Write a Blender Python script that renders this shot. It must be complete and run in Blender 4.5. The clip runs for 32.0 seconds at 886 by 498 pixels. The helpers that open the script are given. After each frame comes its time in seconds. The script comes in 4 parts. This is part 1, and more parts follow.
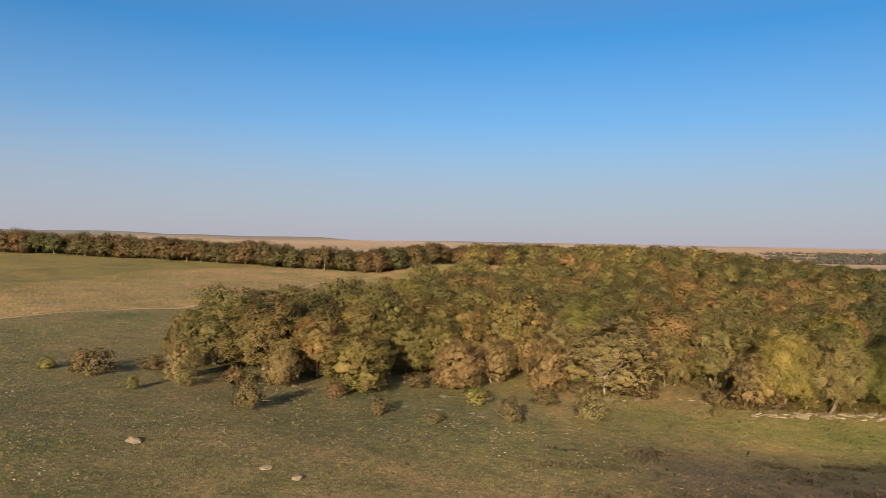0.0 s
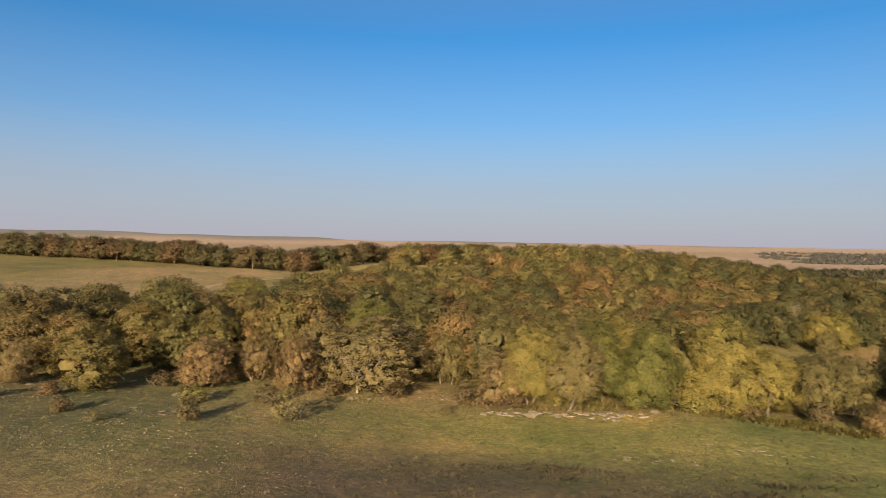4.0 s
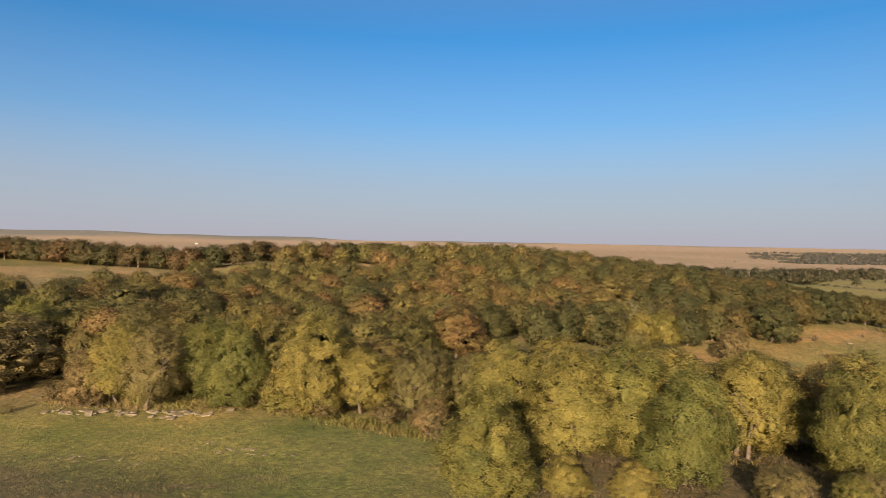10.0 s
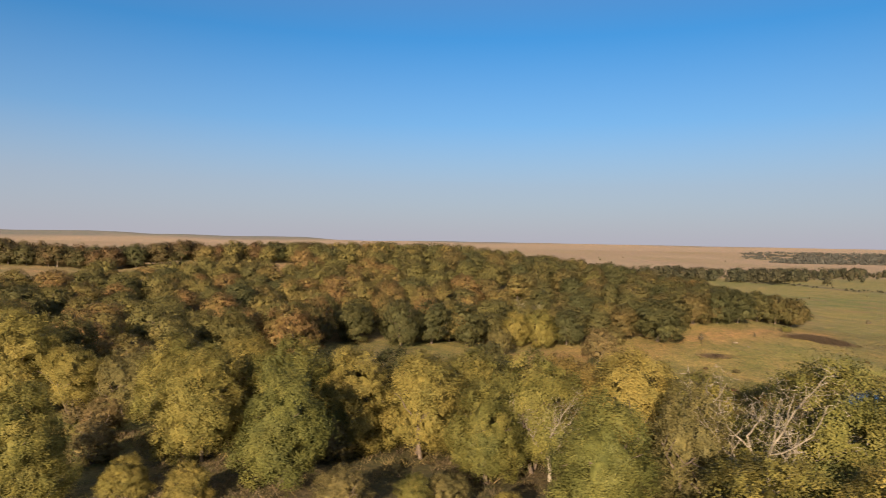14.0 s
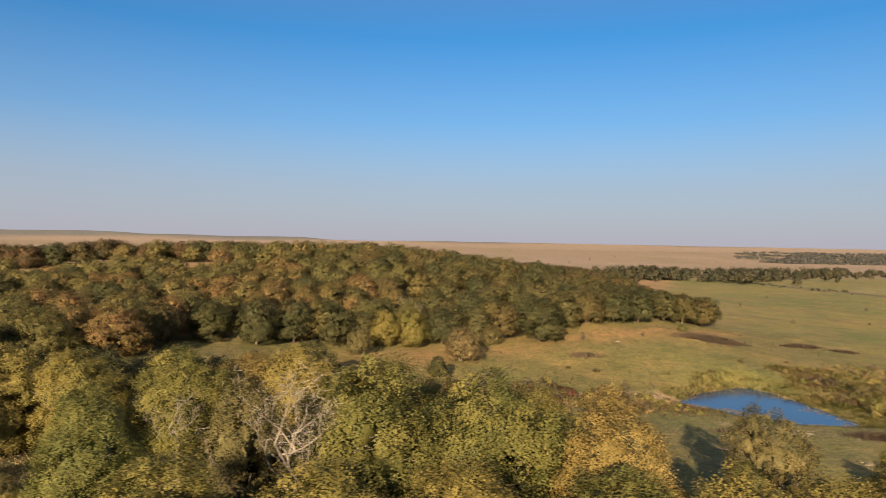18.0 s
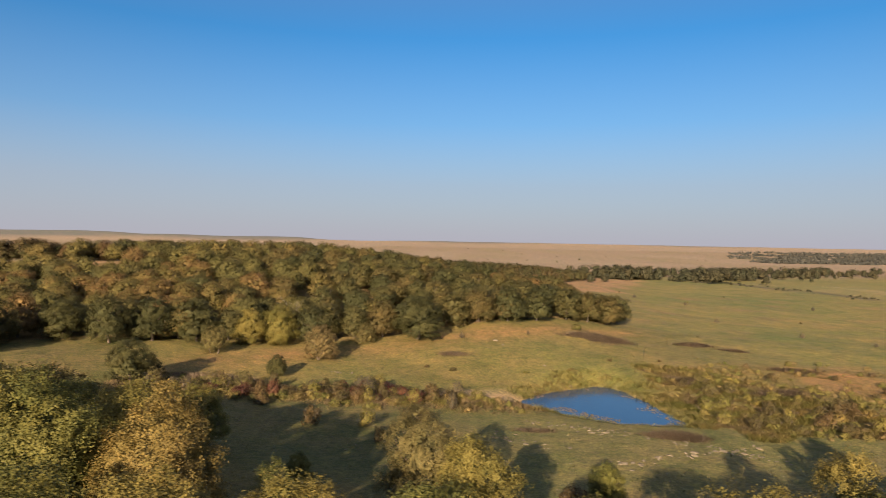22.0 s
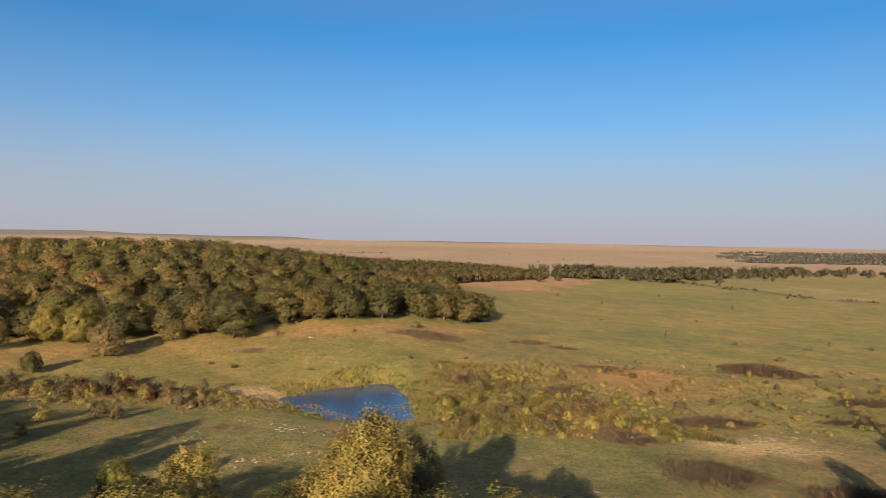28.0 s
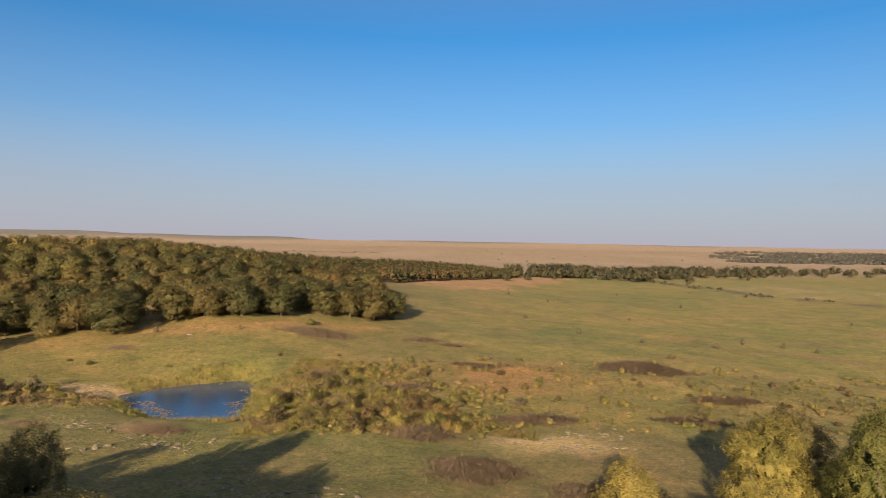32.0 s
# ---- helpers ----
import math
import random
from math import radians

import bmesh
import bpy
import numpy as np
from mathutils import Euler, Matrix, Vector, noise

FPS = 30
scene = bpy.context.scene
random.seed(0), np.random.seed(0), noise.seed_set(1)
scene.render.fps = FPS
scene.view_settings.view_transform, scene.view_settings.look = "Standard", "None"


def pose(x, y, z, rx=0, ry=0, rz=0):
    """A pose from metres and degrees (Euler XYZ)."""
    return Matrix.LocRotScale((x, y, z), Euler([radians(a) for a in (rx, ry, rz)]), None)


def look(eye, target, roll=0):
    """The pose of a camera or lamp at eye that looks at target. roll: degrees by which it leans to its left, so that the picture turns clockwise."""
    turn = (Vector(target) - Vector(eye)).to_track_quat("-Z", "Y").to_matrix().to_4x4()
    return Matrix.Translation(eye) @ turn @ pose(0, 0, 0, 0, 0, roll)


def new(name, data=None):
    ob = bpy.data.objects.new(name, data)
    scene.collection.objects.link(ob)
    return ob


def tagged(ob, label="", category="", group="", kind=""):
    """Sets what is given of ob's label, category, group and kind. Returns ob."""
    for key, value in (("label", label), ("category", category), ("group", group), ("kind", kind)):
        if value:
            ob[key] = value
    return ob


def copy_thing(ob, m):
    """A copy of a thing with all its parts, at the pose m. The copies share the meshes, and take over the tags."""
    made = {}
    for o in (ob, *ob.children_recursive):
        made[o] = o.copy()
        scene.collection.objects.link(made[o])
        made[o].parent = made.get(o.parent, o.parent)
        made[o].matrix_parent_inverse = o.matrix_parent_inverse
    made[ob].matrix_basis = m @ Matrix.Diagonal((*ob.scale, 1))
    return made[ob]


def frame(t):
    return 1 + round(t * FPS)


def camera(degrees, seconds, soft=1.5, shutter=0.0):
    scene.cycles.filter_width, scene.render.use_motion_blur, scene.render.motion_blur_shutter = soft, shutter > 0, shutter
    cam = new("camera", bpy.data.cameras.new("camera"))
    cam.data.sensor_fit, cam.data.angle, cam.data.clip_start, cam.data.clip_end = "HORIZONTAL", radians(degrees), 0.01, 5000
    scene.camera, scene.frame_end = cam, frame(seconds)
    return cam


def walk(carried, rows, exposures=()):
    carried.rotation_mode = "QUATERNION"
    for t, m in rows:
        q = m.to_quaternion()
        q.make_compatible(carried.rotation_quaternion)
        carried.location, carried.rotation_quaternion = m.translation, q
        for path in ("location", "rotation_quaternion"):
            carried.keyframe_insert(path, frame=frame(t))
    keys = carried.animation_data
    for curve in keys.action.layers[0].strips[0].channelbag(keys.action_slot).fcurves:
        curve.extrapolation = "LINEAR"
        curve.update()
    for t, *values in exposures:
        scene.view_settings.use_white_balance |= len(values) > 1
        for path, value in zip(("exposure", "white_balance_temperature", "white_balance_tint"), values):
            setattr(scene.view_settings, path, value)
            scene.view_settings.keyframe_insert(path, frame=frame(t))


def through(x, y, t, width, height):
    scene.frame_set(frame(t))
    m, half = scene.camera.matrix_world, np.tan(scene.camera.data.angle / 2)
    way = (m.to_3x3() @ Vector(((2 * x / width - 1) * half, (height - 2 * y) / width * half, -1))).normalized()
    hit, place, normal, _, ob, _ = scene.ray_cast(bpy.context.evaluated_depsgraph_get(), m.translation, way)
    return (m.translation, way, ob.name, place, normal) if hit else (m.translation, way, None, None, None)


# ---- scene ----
# ---------------------------------------------------------------- camera
cam = camera(68.7, 32.0, soft=0.9, shutter=0.5)
PATH = [
    (0, 0.00, 0.00, 25.00), (2, 11.90, 0.19, 25.05), (4, 24.09, 0.43, 25.11), (6, 36.53, 0.73, 25.17),
    (8, 49.24, 1.07, 25.23), (10, 62.19, 1.44, 25.29), (12, 75.36, 1.86, 25.35), (14, 88.73, 2.30, 25.40),
    (16, 102.26, 2.77, 25.44), (18, 115.93, 3.27, 25.46), (20, 129.68, 3.77, 25.46), (22, 143.47, 4.29, 25.44),
    (24, 157.25, 4.82, 25.39), (26, 170.97, 5.35, 25.31), (28, 184.54, 5.87, 25.19), (30, 197.92, 6.39, 25.03),
    (32, 211.03, 6.90, 24.83)]
walk(cam, [(t, pose(x, y, z, 89.5, -0.9, 0)) for t, x, y, z in PATH], exposures=[(0, 1.60)])

# ---------------------------------------------------------------- light
SUN_WAY = Vector((0.247, 1.0, -0.318)).normalized()   # low evening sun behind the camera
sky_world = bpy.data.worlds.new("sky")
scene.world = sky_world
sky_world.use_nodes = True
wn = sky_world.node_tree.nodes
sky = wn.new("ShaderNodeTexSky")
sky.sky_type, sky.sun_disc = "NISHITA", False
sky.sun_elevation = math.asin(-SUN_WAY.z)
sky.sun_rotation = math.atan2(-SUN_WAY.x, -SUN_WAY.y)
sky.air_density, sky.dust_density, sky.ozone_density = 1.0, 0.35, 1.5
wn["Background"].inputs[1].default_value = 0.05
tint = wn.new("ShaderNodeMix")
tint.data_type, tint.blend_type = "RGBA", "MULTIPLY"
tint.inputs[0].default_value, tint.inputs[7].default_value = 1.0, (0.344, 0.643, 0.890, 1)
vivid = wn.new("ShaderNodeHueSaturation")
vivid.inputs["Saturation"].default_value = 1.12
sky_world.node_tree.links.new(sky.outputs[0], tint.inputs[6])
sky_world.node_tree.links.new(tint.outputs[2], vivid.inputs["Color"])
# evening haze, thickest at the horizon
where, split, thick, haze = wn.new("ShaderNodeTexCoord"), wn.new("ShaderNodeSeparateXYZ"), wn.new("ShaderNodeValToRGB"), wn.new("ShaderNodeMix")
haze.data_type = "RGBA"
haze.inputs[7].default_value = (2.98, 2.84, 3.30, 1)
for stop, (place, value) in zip([thick.color_ramp.elements[0], thick.color_ramp.elements[1]] + [thick.color_ramp.elements.new(0.5) for k in range(3)],
                                ((0.0, 0.97), (0.42, 0.0), (0.087, 0.74), (0.18, 0.30), (0.30, 0.06))):
    stop.position, stop.color = place, (value, value, value, 1)
for a, b in ((where.outputs["Generated"], split.inputs[0]), (split.outputs["Z"], thick.inputs[0]), (thick.outputs[0], haze.inputs[0]),
             (vivid.outputs[0], haze.inputs[6]), (haze.outputs[2], wn["Background"].inputs[0])):
    sky_world.node_tree.links.new(a, b)
sun = new("sun", bpy.data.lights.new("sun", "SUN"))
sun.data.energy, sun.data.angle, sun.data.color = 5.0, radians(0.55), (1.0, 0.768, 0.51)
sun.matrix_world = look((0, 0, 200), Vector((0, 0, 200)) + SUN_WAY)


# ---------------------------------------------------------------- materials
def material(name, rough=0.9):
    m = bpy.data.materials.new(name)
    m.use_nodes = True
    n, l = m.node_tree.nodes, m.node_tree.links
    b = n["Principled BSDF"]
    b.inputs["Roughness"].default_value = rough
    b.inputs["Specular IOR Level"].default_value = 0.25
    return m, n, l, b


def ramp(n, stops):
    r = n.new("ShaderNodeValToRGB")
    e = r.color_ramp.elements
    while len(e) < len(stops):
        e.new(0.5)
    for k, (p, c) in zip(e, stops):
        k.position, k.color = p, (*c, 1)
    return r


def grain(n, l, scale, detail=6, rough=0.6):
    """Noise over world places, scale in cycles a metre."""
    g, t = n.new("ShaderNodeNewGeometry"), n.new("ShaderNodeTexNoise")
    t.inputs["Scale"].default_value, t.inputs["Detail"].default_value, t.inputs["Roughness"].default_value = scale, detail, rough
    l.new(g.outputs["Position"], t.inputs["Vector"])
    return t


def mix(n, l, kind, fac, a, b):
    m = n.new("ShaderNodeMix")
    m.data_type, m.blend_type = "RGBA", kind
    for slot, v in ((0, fac), (6, a), (7, b)):
        if hasattr(v, "links"):
            l.new(v, m.inputs[slot])
        elif slot == 0:
            m.inputs[0].default_value = v
        else:
            m.inputs[slot].default_value = (*v, 1)
    return m.outputs[2]


def ground_material():
    m, n, l, b = material("grassland", 0.95)
    zone = n.new("ShaderNodeVertexColor")
    zone.layer_name = "zone"
    fine, mid, wide = grain(n, l, 2.6, 8, 0.75), grain(n, l, 0.35, 6, 0.7), grain(n, l, 0.05, 4)
    c = mix(n, l, "MULTIPLY", 1.0, zone.outputs["Color"],
            ramp_out(n, l, fine, [(0.25, (0.42, 0.42, 0.42)), (0.5, (0.95, 0.95, 0.95)), (0.72, (1.7, 1.6, 1.35))]))
    c = mix(n, l, "MULTIPLY", 1.0, c, ramp_out(n, l, mid, [(0.28, (0.70, 0.73, 0.70)), (0.42, (0.88, 0.95, 0.80)), (0.55, (1.04, 1.01, 0.98)), (0.72, (1.26, 1.18, 1.12))]))
    c = mix(n, l, "MULTIPLY", 1.0, c, ramp_out(n, l, wide, [(0.35, (0.85, 0.95, 0.82)), (0.65, (1.14, 1.05, 1.04))]))
    patch, tuft = grain(n, l, 0.13, 5, 0.65), grain(n, l, 0.9, 4, 0.7)
    c = mix(n, l, "MULTIPLY", 1.0, c, ramp_out(n, l, patch, [(0.33, (0.74, 0.82, 0.70)), (0.5, (1.0, 1.0, 1.0)), (0.66, (1.19, 1.13, 1.06))]))
    c = mix(n, l, "MULTIPLY", 1.0, c, ramp_out(n, l, tuft, [(0.30, (0.70, 0.72, 0.68)), (0.5, (1.02, 1.02, 1.02)), (0.70, (1.28, 1.22, 1.12))]))
    l.new(c, b.inputs["Base Color"])
    bump = n.new("ShaderNodeBump")
    bump.inputs["Strength"].default_value, bump.inputs["Distance"].default_value = 0.9, 0.35
    l.new(fine.outputs["Fac"], bump.inputs["Height"])
    l.new(bump.outputs[0], b.inputs["Normal"])
    return m


def ramp_out(n, l, tex, stops):
    r = ramp(n, stops)
    l.new(tex.outputs["Fac"], r.inputs[0])
    return r.outputs[0]


def leaf_material(name, stops, by_object=True, through=0.38):
    """Leaves: the tint of each tree runs along the stops; single leaves vary round it."""
    m, n, l, b = material(name, 0.7)
    tint = n.new("ShaderNodeAttribute")
    tint.attribute_name = "tint"
    isl = n.new("ShaderNodeNewGeometry")
    add = n.new("ShaderNodeMath")
    add.operation = "MULTIPLY_ADD"
    l.new(isl.outputs["Random Per Island"], add.inputs[0])
    add.inputs[1].default_value = 0.12
    l.new(tint.outputs["Fac"], add.inputs[2])
    value = add.outputs[0]
    if by_object:
        info, more = n.new("ShaderNodeObjectInfo"), n.new("ShaderNodeMath")
        l.new(info.outputs["Random"], more.inputs[0])
        l.new(value, more.inputs[1])
        value = more.outputs[0]
    r = ramp(n, [(p, tuple(0.8 * v for v in c)) for p, c in stops])
    l.new(value, r.inputs[0])
    shade, speck = grain(n, l, 0.7, 4), grain(n, l, 5.0, 5, 0.75)
    c = mix(n, l, "MULTIPLY", 1.0, r.outputs[0], ramp_out(n, l, shade, [(0.3, (0.66, 0.70, 0.66)), (0.7, (1.32, 1.27, 1.18))]))
    c = mix(n, l, "MULTIPLY", 1.0, c, ramp_out(n, l, speck, [(0.34, (0.65, 0.67, 0.65)), (0.5, (1.0, 1.0, 1.0)), (0.66, (1.31, 1.26, 1.19))]))
    l.new(c, b.inputs["Base Color"])
    tr, ms = n.new("ShaderNodeBsdfTranslucent"), n.new("ShaderNodeMixShader")
    l.new(c, tr.inputs[0])
    ms.inputs[0].default_value = through
    l.new(b.outputs[0], ms.inputs[1])
    l.new(tr.outputs[0], ms.inputs[2])
    l.new(ms.outputs[0], n["Material Output"].inputs[0])
    return m


def bark_material(name, dark, light):
    m, n, l, b = material(name, 0.95)
    t = grain(n, l, 5.0, 6, 0.7)
    l.new(ramp_out(n, l, t, [(0.3, tuple(0.85 * v for v in dark)), (0.7, tuple(0.85 * v for v in light))]), b.inputs["Base Color"])
    bump = n.new("ShaderNodeBump")
    bump.inputs["Strength"].default_value, bump.inputs["Distance"].default_value = 0.6, 0.05
    l.new(t.outputs["Fac"], bump.inputs["Height"])
    l.new(bump.outputs[0], b.inputs["Normal"])
    return m


def stone_material():
    m, n, l, b = material("limestone", 0.9)
    info = n.new("ShaderNodeNewGeometry")
    t, s = grain(n, l, 3.0, 8, 0.7), grain(n, l, 14.0, 4)
    c = ramp_out(n, l, t, [(0.3, (0.10, 0.078, 0.050)), (0.5, (0.18, 0.144, 0.097)), (0.75, (0.28, 0.23, 0.160))])
    c = mix(n, l, "MULTIPLY", 0.6, c, ramp_out(n, l, s, [(0.3, (0.5, 0.5, 0.5)), (0.7, (1.2, 1.2, 1.2))]))
    l.new(c, b.inputs["Base Color"])
    bump = n.new("ShaderNodeBump")
    bump.inputs["Strength"].default_value, bump.inputs["Distance"].default_value = 0.5, 0.08
    l.new(t.outputs["Fac"], bump.inputs["Height"])
    l.new(bump.outputs[0], b.inputs["Normal"])
    return m


def water_material():
    m, n, l, b = material("pond_water", 0.05)
    b.inputs["Base Color"].default_value = (0.026, 0.050, 0.098, 1)
    b.inputs["IOR"].default_value = 1.4
    b.inputs["Specular IOR Level"].default_value = 0.5
    t = grain(n, l, 2.6, 4)
    bump = n.new("ShaderNodeBump")
    bump.inputs["Strength"].default_value, bump.inputs["Distance"].default_value = 0.32, 0.05
    l.new(t.outputs["Fac"], bump.inputs["Height"])
    l.new(bump.outputs[0], b.inputs["Normal"])
    return m


OAK = [(0.0, (0.126, 0.118, 0.042)), (0.45, (0.168, 0.144, 0.048)), (0.72, (0.192, 0.148, 0.052)), (0.9, (0.214, 0.147, 0.057)), (1.0, (0.228, 0.142, 0.060))]
OLIVE = [(0.0, (0.078, 0.081, 0.033)), (0.4, (0.105, 0.099, 0.037)), (0.75, (0.132, 0.111, 0.041)), (1.0, (0.156, 0.116, 0.046))]
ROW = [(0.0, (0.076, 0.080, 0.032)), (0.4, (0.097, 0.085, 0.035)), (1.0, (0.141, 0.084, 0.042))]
GREEN = [(0.0, (0.136, 0.142, 0.041)), (0.3, (0.190, 0.177, 0.049)), (0.6, (0.244, 0.208, 0.059)), (1.0, (0.294, 0.234, 0.069))]
GOLD = [(0.0, (0.284, 0.214, 0.070)), (1.0, (0.330, 0.226, 0.078))]
RUST = [(0.0, (0.208, 0.172, 0.076)), (0.5, (0.228, 0.172, 0.078)), (1.0, (0.248, 0.166, 0.078))]
FARWOOD = [(0.0, (0.058, 0.062, 0.036)), (1.0, (0.106, 0.090, 0.050))]
M_GROUND = ground_material()
M_OAK = leaf_material("oak_leaves", OAK)
M_OLIVE = leaf_material("olive_oak_leaves", OLIVE)
M_OLIVEWOOD = leaf_material("olive_forest_leaves", OLIVE, by_object=False)
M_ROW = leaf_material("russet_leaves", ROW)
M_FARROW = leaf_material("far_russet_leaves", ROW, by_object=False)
M_FOREST = leaf_material("forest_leaves", OAK, by_object=False)
M_FARWOOD = leaf_material("far_wood_leaves", FARWOOD, by_object=False)
M_GREEN = leaf_material("elm_leaves", GREEN)
M_GOLD = leaf_material("golden_leaves", GOLD)
M_RUST = leaf_material("rusty_leaves", RUST)
M_WEED = leaf_material("weeds", [(0.0, (0.172, 0.180, 0.052)), (0.35, (0.262, 0.226, 0.070)), (0.65, (0.320, 0.236, 0.104)), (1.0, (0.205, 0.150, 0.100))], by_object=False)
M_GRASS = leaf_material("grass_blades", [(0.0, (0.13, 0.14, 0.04)), (0.5, (0.23, 0.185, 0.075)), (1.0, (0.33, 0.25, 0.12))], by_object=False)
M_TWIG = leaf_material("brown_twigs", [(0.0, (0.150, 0.112, 0.086)), (0.6, (0.200, 0.148, 0.110)), (1.0, (0.26, 0.195, 0.135))], by_object=False, through=0.25)
M_BARK = bark_material("grey_brown_bark", (0.07, 0.052, 0.04), (0.20, 0.155, 0.12))
M_PALE = bark_material("bleached_wood", (0.15, 0.125, 0.095), (0.31, 0.265, 0.205))
M_STONE = stone_material()
M_WATER = water_material()


# ---------------------------------------------------------------- the lie of the land
def glide(v, at, values):
    """Smooth curve through the values at the places at; values may hold one row a place."""
    at, values = np.asarray(at, float), np.asarray(values, float)
    slope = np.gradient(values, at, axis=0)
    i = np.clip(np.searchsorted(at, v) - 1, 0, len(at) - 2)
    h = at[i + 1] - at[i]
    t = np.clip((v - at[i]) / h, 0, 1)
    if values.ndim == 2:
        j = np.arange(len(v))
        a, b, c, d = values[i, j], values[i + 1, j], slope[i, j], slope[i + 1, j]
    else:
        a, b, c, d = values[i], values[i + 1], slope[i], slope[i + 1]
    return ((1 + 2 * t) * (1 - t) ** 2 * a + t * (1 - t) ** 2 * h * c + t * t * (3 - 2 * t) * b + t * t * (t - 1) * h * d)


# cross-sections of the land: distance ahead, then places and heights across
SECTIONS = [
    (-60, (-200, 14, 0, 13, 60, 12, 130, 8, 200, 4, 320, 0)),
    (38, (-200, 14, -20, 13.4, 0, 12.3, 30, 10.5, 50, 10.0, 92, 9.3, 125, 5.5, 150, 3.5, 167, 2.8, 185, 2.0, 240, 0.2, 320, -2)),
    (58, (-200, 13.5, -50, 13, -2, 11.4, 30, 10, 50, 9.8, 92, 7.6, 125, 4.2, 165, 2.4, 185, 1.6, 225, 0.2, 320, -3)),
    (85, (-200, 13.5, -50, 13.4, 0, 11, 42, 9, 80, 6, 110, 2.9, 125, 2.2, 150, 1.0, 170, 1.0, 185, 0.4, 225, -0.5, 320, -4)),
    (115, (-200, 15.5, -60, 14.3, 0, 11, 40, 8, 78, 5.8, 100, 3.6, 115, 2.2, 128, 1.8, 140, 0.6, 165, -0.6, 190, -0.8, 212, -1.1, 253, -2, 320, -4.5)),
    (145, (-200, 17, -60, 14.3, 0, 10.6, 40, 8.6, 64, 8, 107, 4.4, 136, 3.3, 155, 3.4, 180, 2, 207, 0.2, 253, -1.6, 320, -5)),
    (182, (-200, 19.5, -60, 15, -12, 11.8, 10, 10.2, 40, 10.4, 80, 11.2, 110, 9, 136, 7.5, 160, 6.5, 175, 4.8, 190, 2.3, 207, 1.2, 251, -1.2, 320, -5)),
    (206, (-200, 20.4, -60, 15.8, -31, 14.4, -10, 13.2, 10, 12.6, 40, 12.6, 90, 14.0, 120, 12.0, 150, 8.6, 175, 5.6, 200, 1.8, 250, -1.5, 320, -5)),
    (228, (-200, 21.4, -60, 16.6, -31, 15.4, 0, 17.0, 40, 16.8, 90, 16.4, 120, 14.2, 150, 10.4, 175, 6.6, 200, 2.9, 250, -1.7, 320, -5)),
    (250, (-200, 22, -60, 17, -31, 15.6, 0, 16.8, 40, 17.0, 90, 17.5, 120, 15, 150, 11, 175, 7, 200, 3.2, 250, -1.8, 320, -5)),
    (330, (-200, 20, -31, 15, 60, 16, 110, 13, 150, 8, 190, 3.5, 220, 0.5, 260, -3, 320, -5.5)),
    (560, (-400, 10, 0, 6, 150, 3, 210, 0.5, 270, -5, 400, -6.5, 520, -8, 900, -9)),
    (1000, (-900, 2, 0, -8, 500, -13, 1500, -14)),
    (2000, (-2000, 4, 0, -8, 900, -12, 2000, -14)),
    (3400, (-3000, 12, 0, 10, 1500, 4, 3600, 0)),
    (4900, (-3600, 14, 0, 14, 3600, 8))]
POND = -1.5


def land(x, y):
    """Height of the ground at plan places x, y."""
    x, y = np.atleast_1d(np.asarray(x, float)), np.atleast_1d(np.asarray(y, float))
    rows = np.array([glide(x, s[1][0::2], s[1][1::2]) for s in SECTIONS])
    z = glide(y, [s[0] for s in SECTIONS], rows)
    near = np.clip((700 - y) / 500, 0, 1)
    z = z + near * (0.22 * np.sin(x / 7.3 + y / 11.1) * np.sin(y / 8.7 - x / 17.0) + 0.12 * np.sin(x / 2.9 + 1) * np.sin(y / 3.3))
    near = (x > 130) & (x < 205) & (y > 75) & (y < 145)
    if near.any():
        d = shore(x[near], y[near])
        bank = np.clip(d / 5.0, 0, 1)
        bank = bank * bank * (3 - 2 * bank)
        z[near] = np.where(d < 0, POND - 0.04 + np.maximum(d, -4) * 0.3, (POND - 0.04) * (1 - bank) + np.maximum(z[near], POND + 0.35) * bank)
    return z


SHORE = [(157.8, 115.6), (161.5, 120.6), (168, 124.6), (173.7, 128.0), (176.8, 124.6), (178.6, 116), (180.0, 105), (181.0, 101), (176, 99.4), (170.5, 100.6), (163.5, 107.2), (159.5, 111.6)]


def shore(x, y):
    """Distance from the pond's edge, below 0 on the water."""
    best = np.full(np.shape(x), 1e9)
    for (ax, ay), (bx, by) in zip(SHORE, SHORE[1:] + SHORE[:1]):
        t = np.clip(((x - ax) * (bx - ax) + (y - ay) * (by - ay)) / ((bx - ax) ** 2 + (by - ay) ** 2), 0, 1)
        best = np.minimum(best, np.hypot(x - ax - t * (bx - ax), y - ay - t * (by - ay)))
    best = best + 0.45 * np.sin(x * 1.3 + y) * np.sin(y * 0.9)
    return np.where(inside(x, y, SHORE), -best, best)


def inside(x, y, ring):
    x, y = np.asarray(x, float), np.asarray(y, float)
    hit = np.zeros(x.shape, bool)
    for (ax, ay), (bx, by) in zip(ring, ring[1:] + ring[:1]):
        if ay != by:
            hit ^= ((ay > y) != (by > y)) & (x < (bx - ax) * (y - ay) / (by - ay) + ax)
    return hit


def noise2(x, y, size, seed=0.0):
    """Cheap smooth noise over the plan, -1 to 1."""
    a, b = x / size + seed, y / size - seed * 1.7
    return (np.sin(a * 1.9 + 1.3 * np.sin(b * 1.1 + seed)) + np.sin(b * 2.3 + 1.7 * np.sin(a * 0.9)) + np.sin((a + b) * 1.4 + seed * 3)) / 3


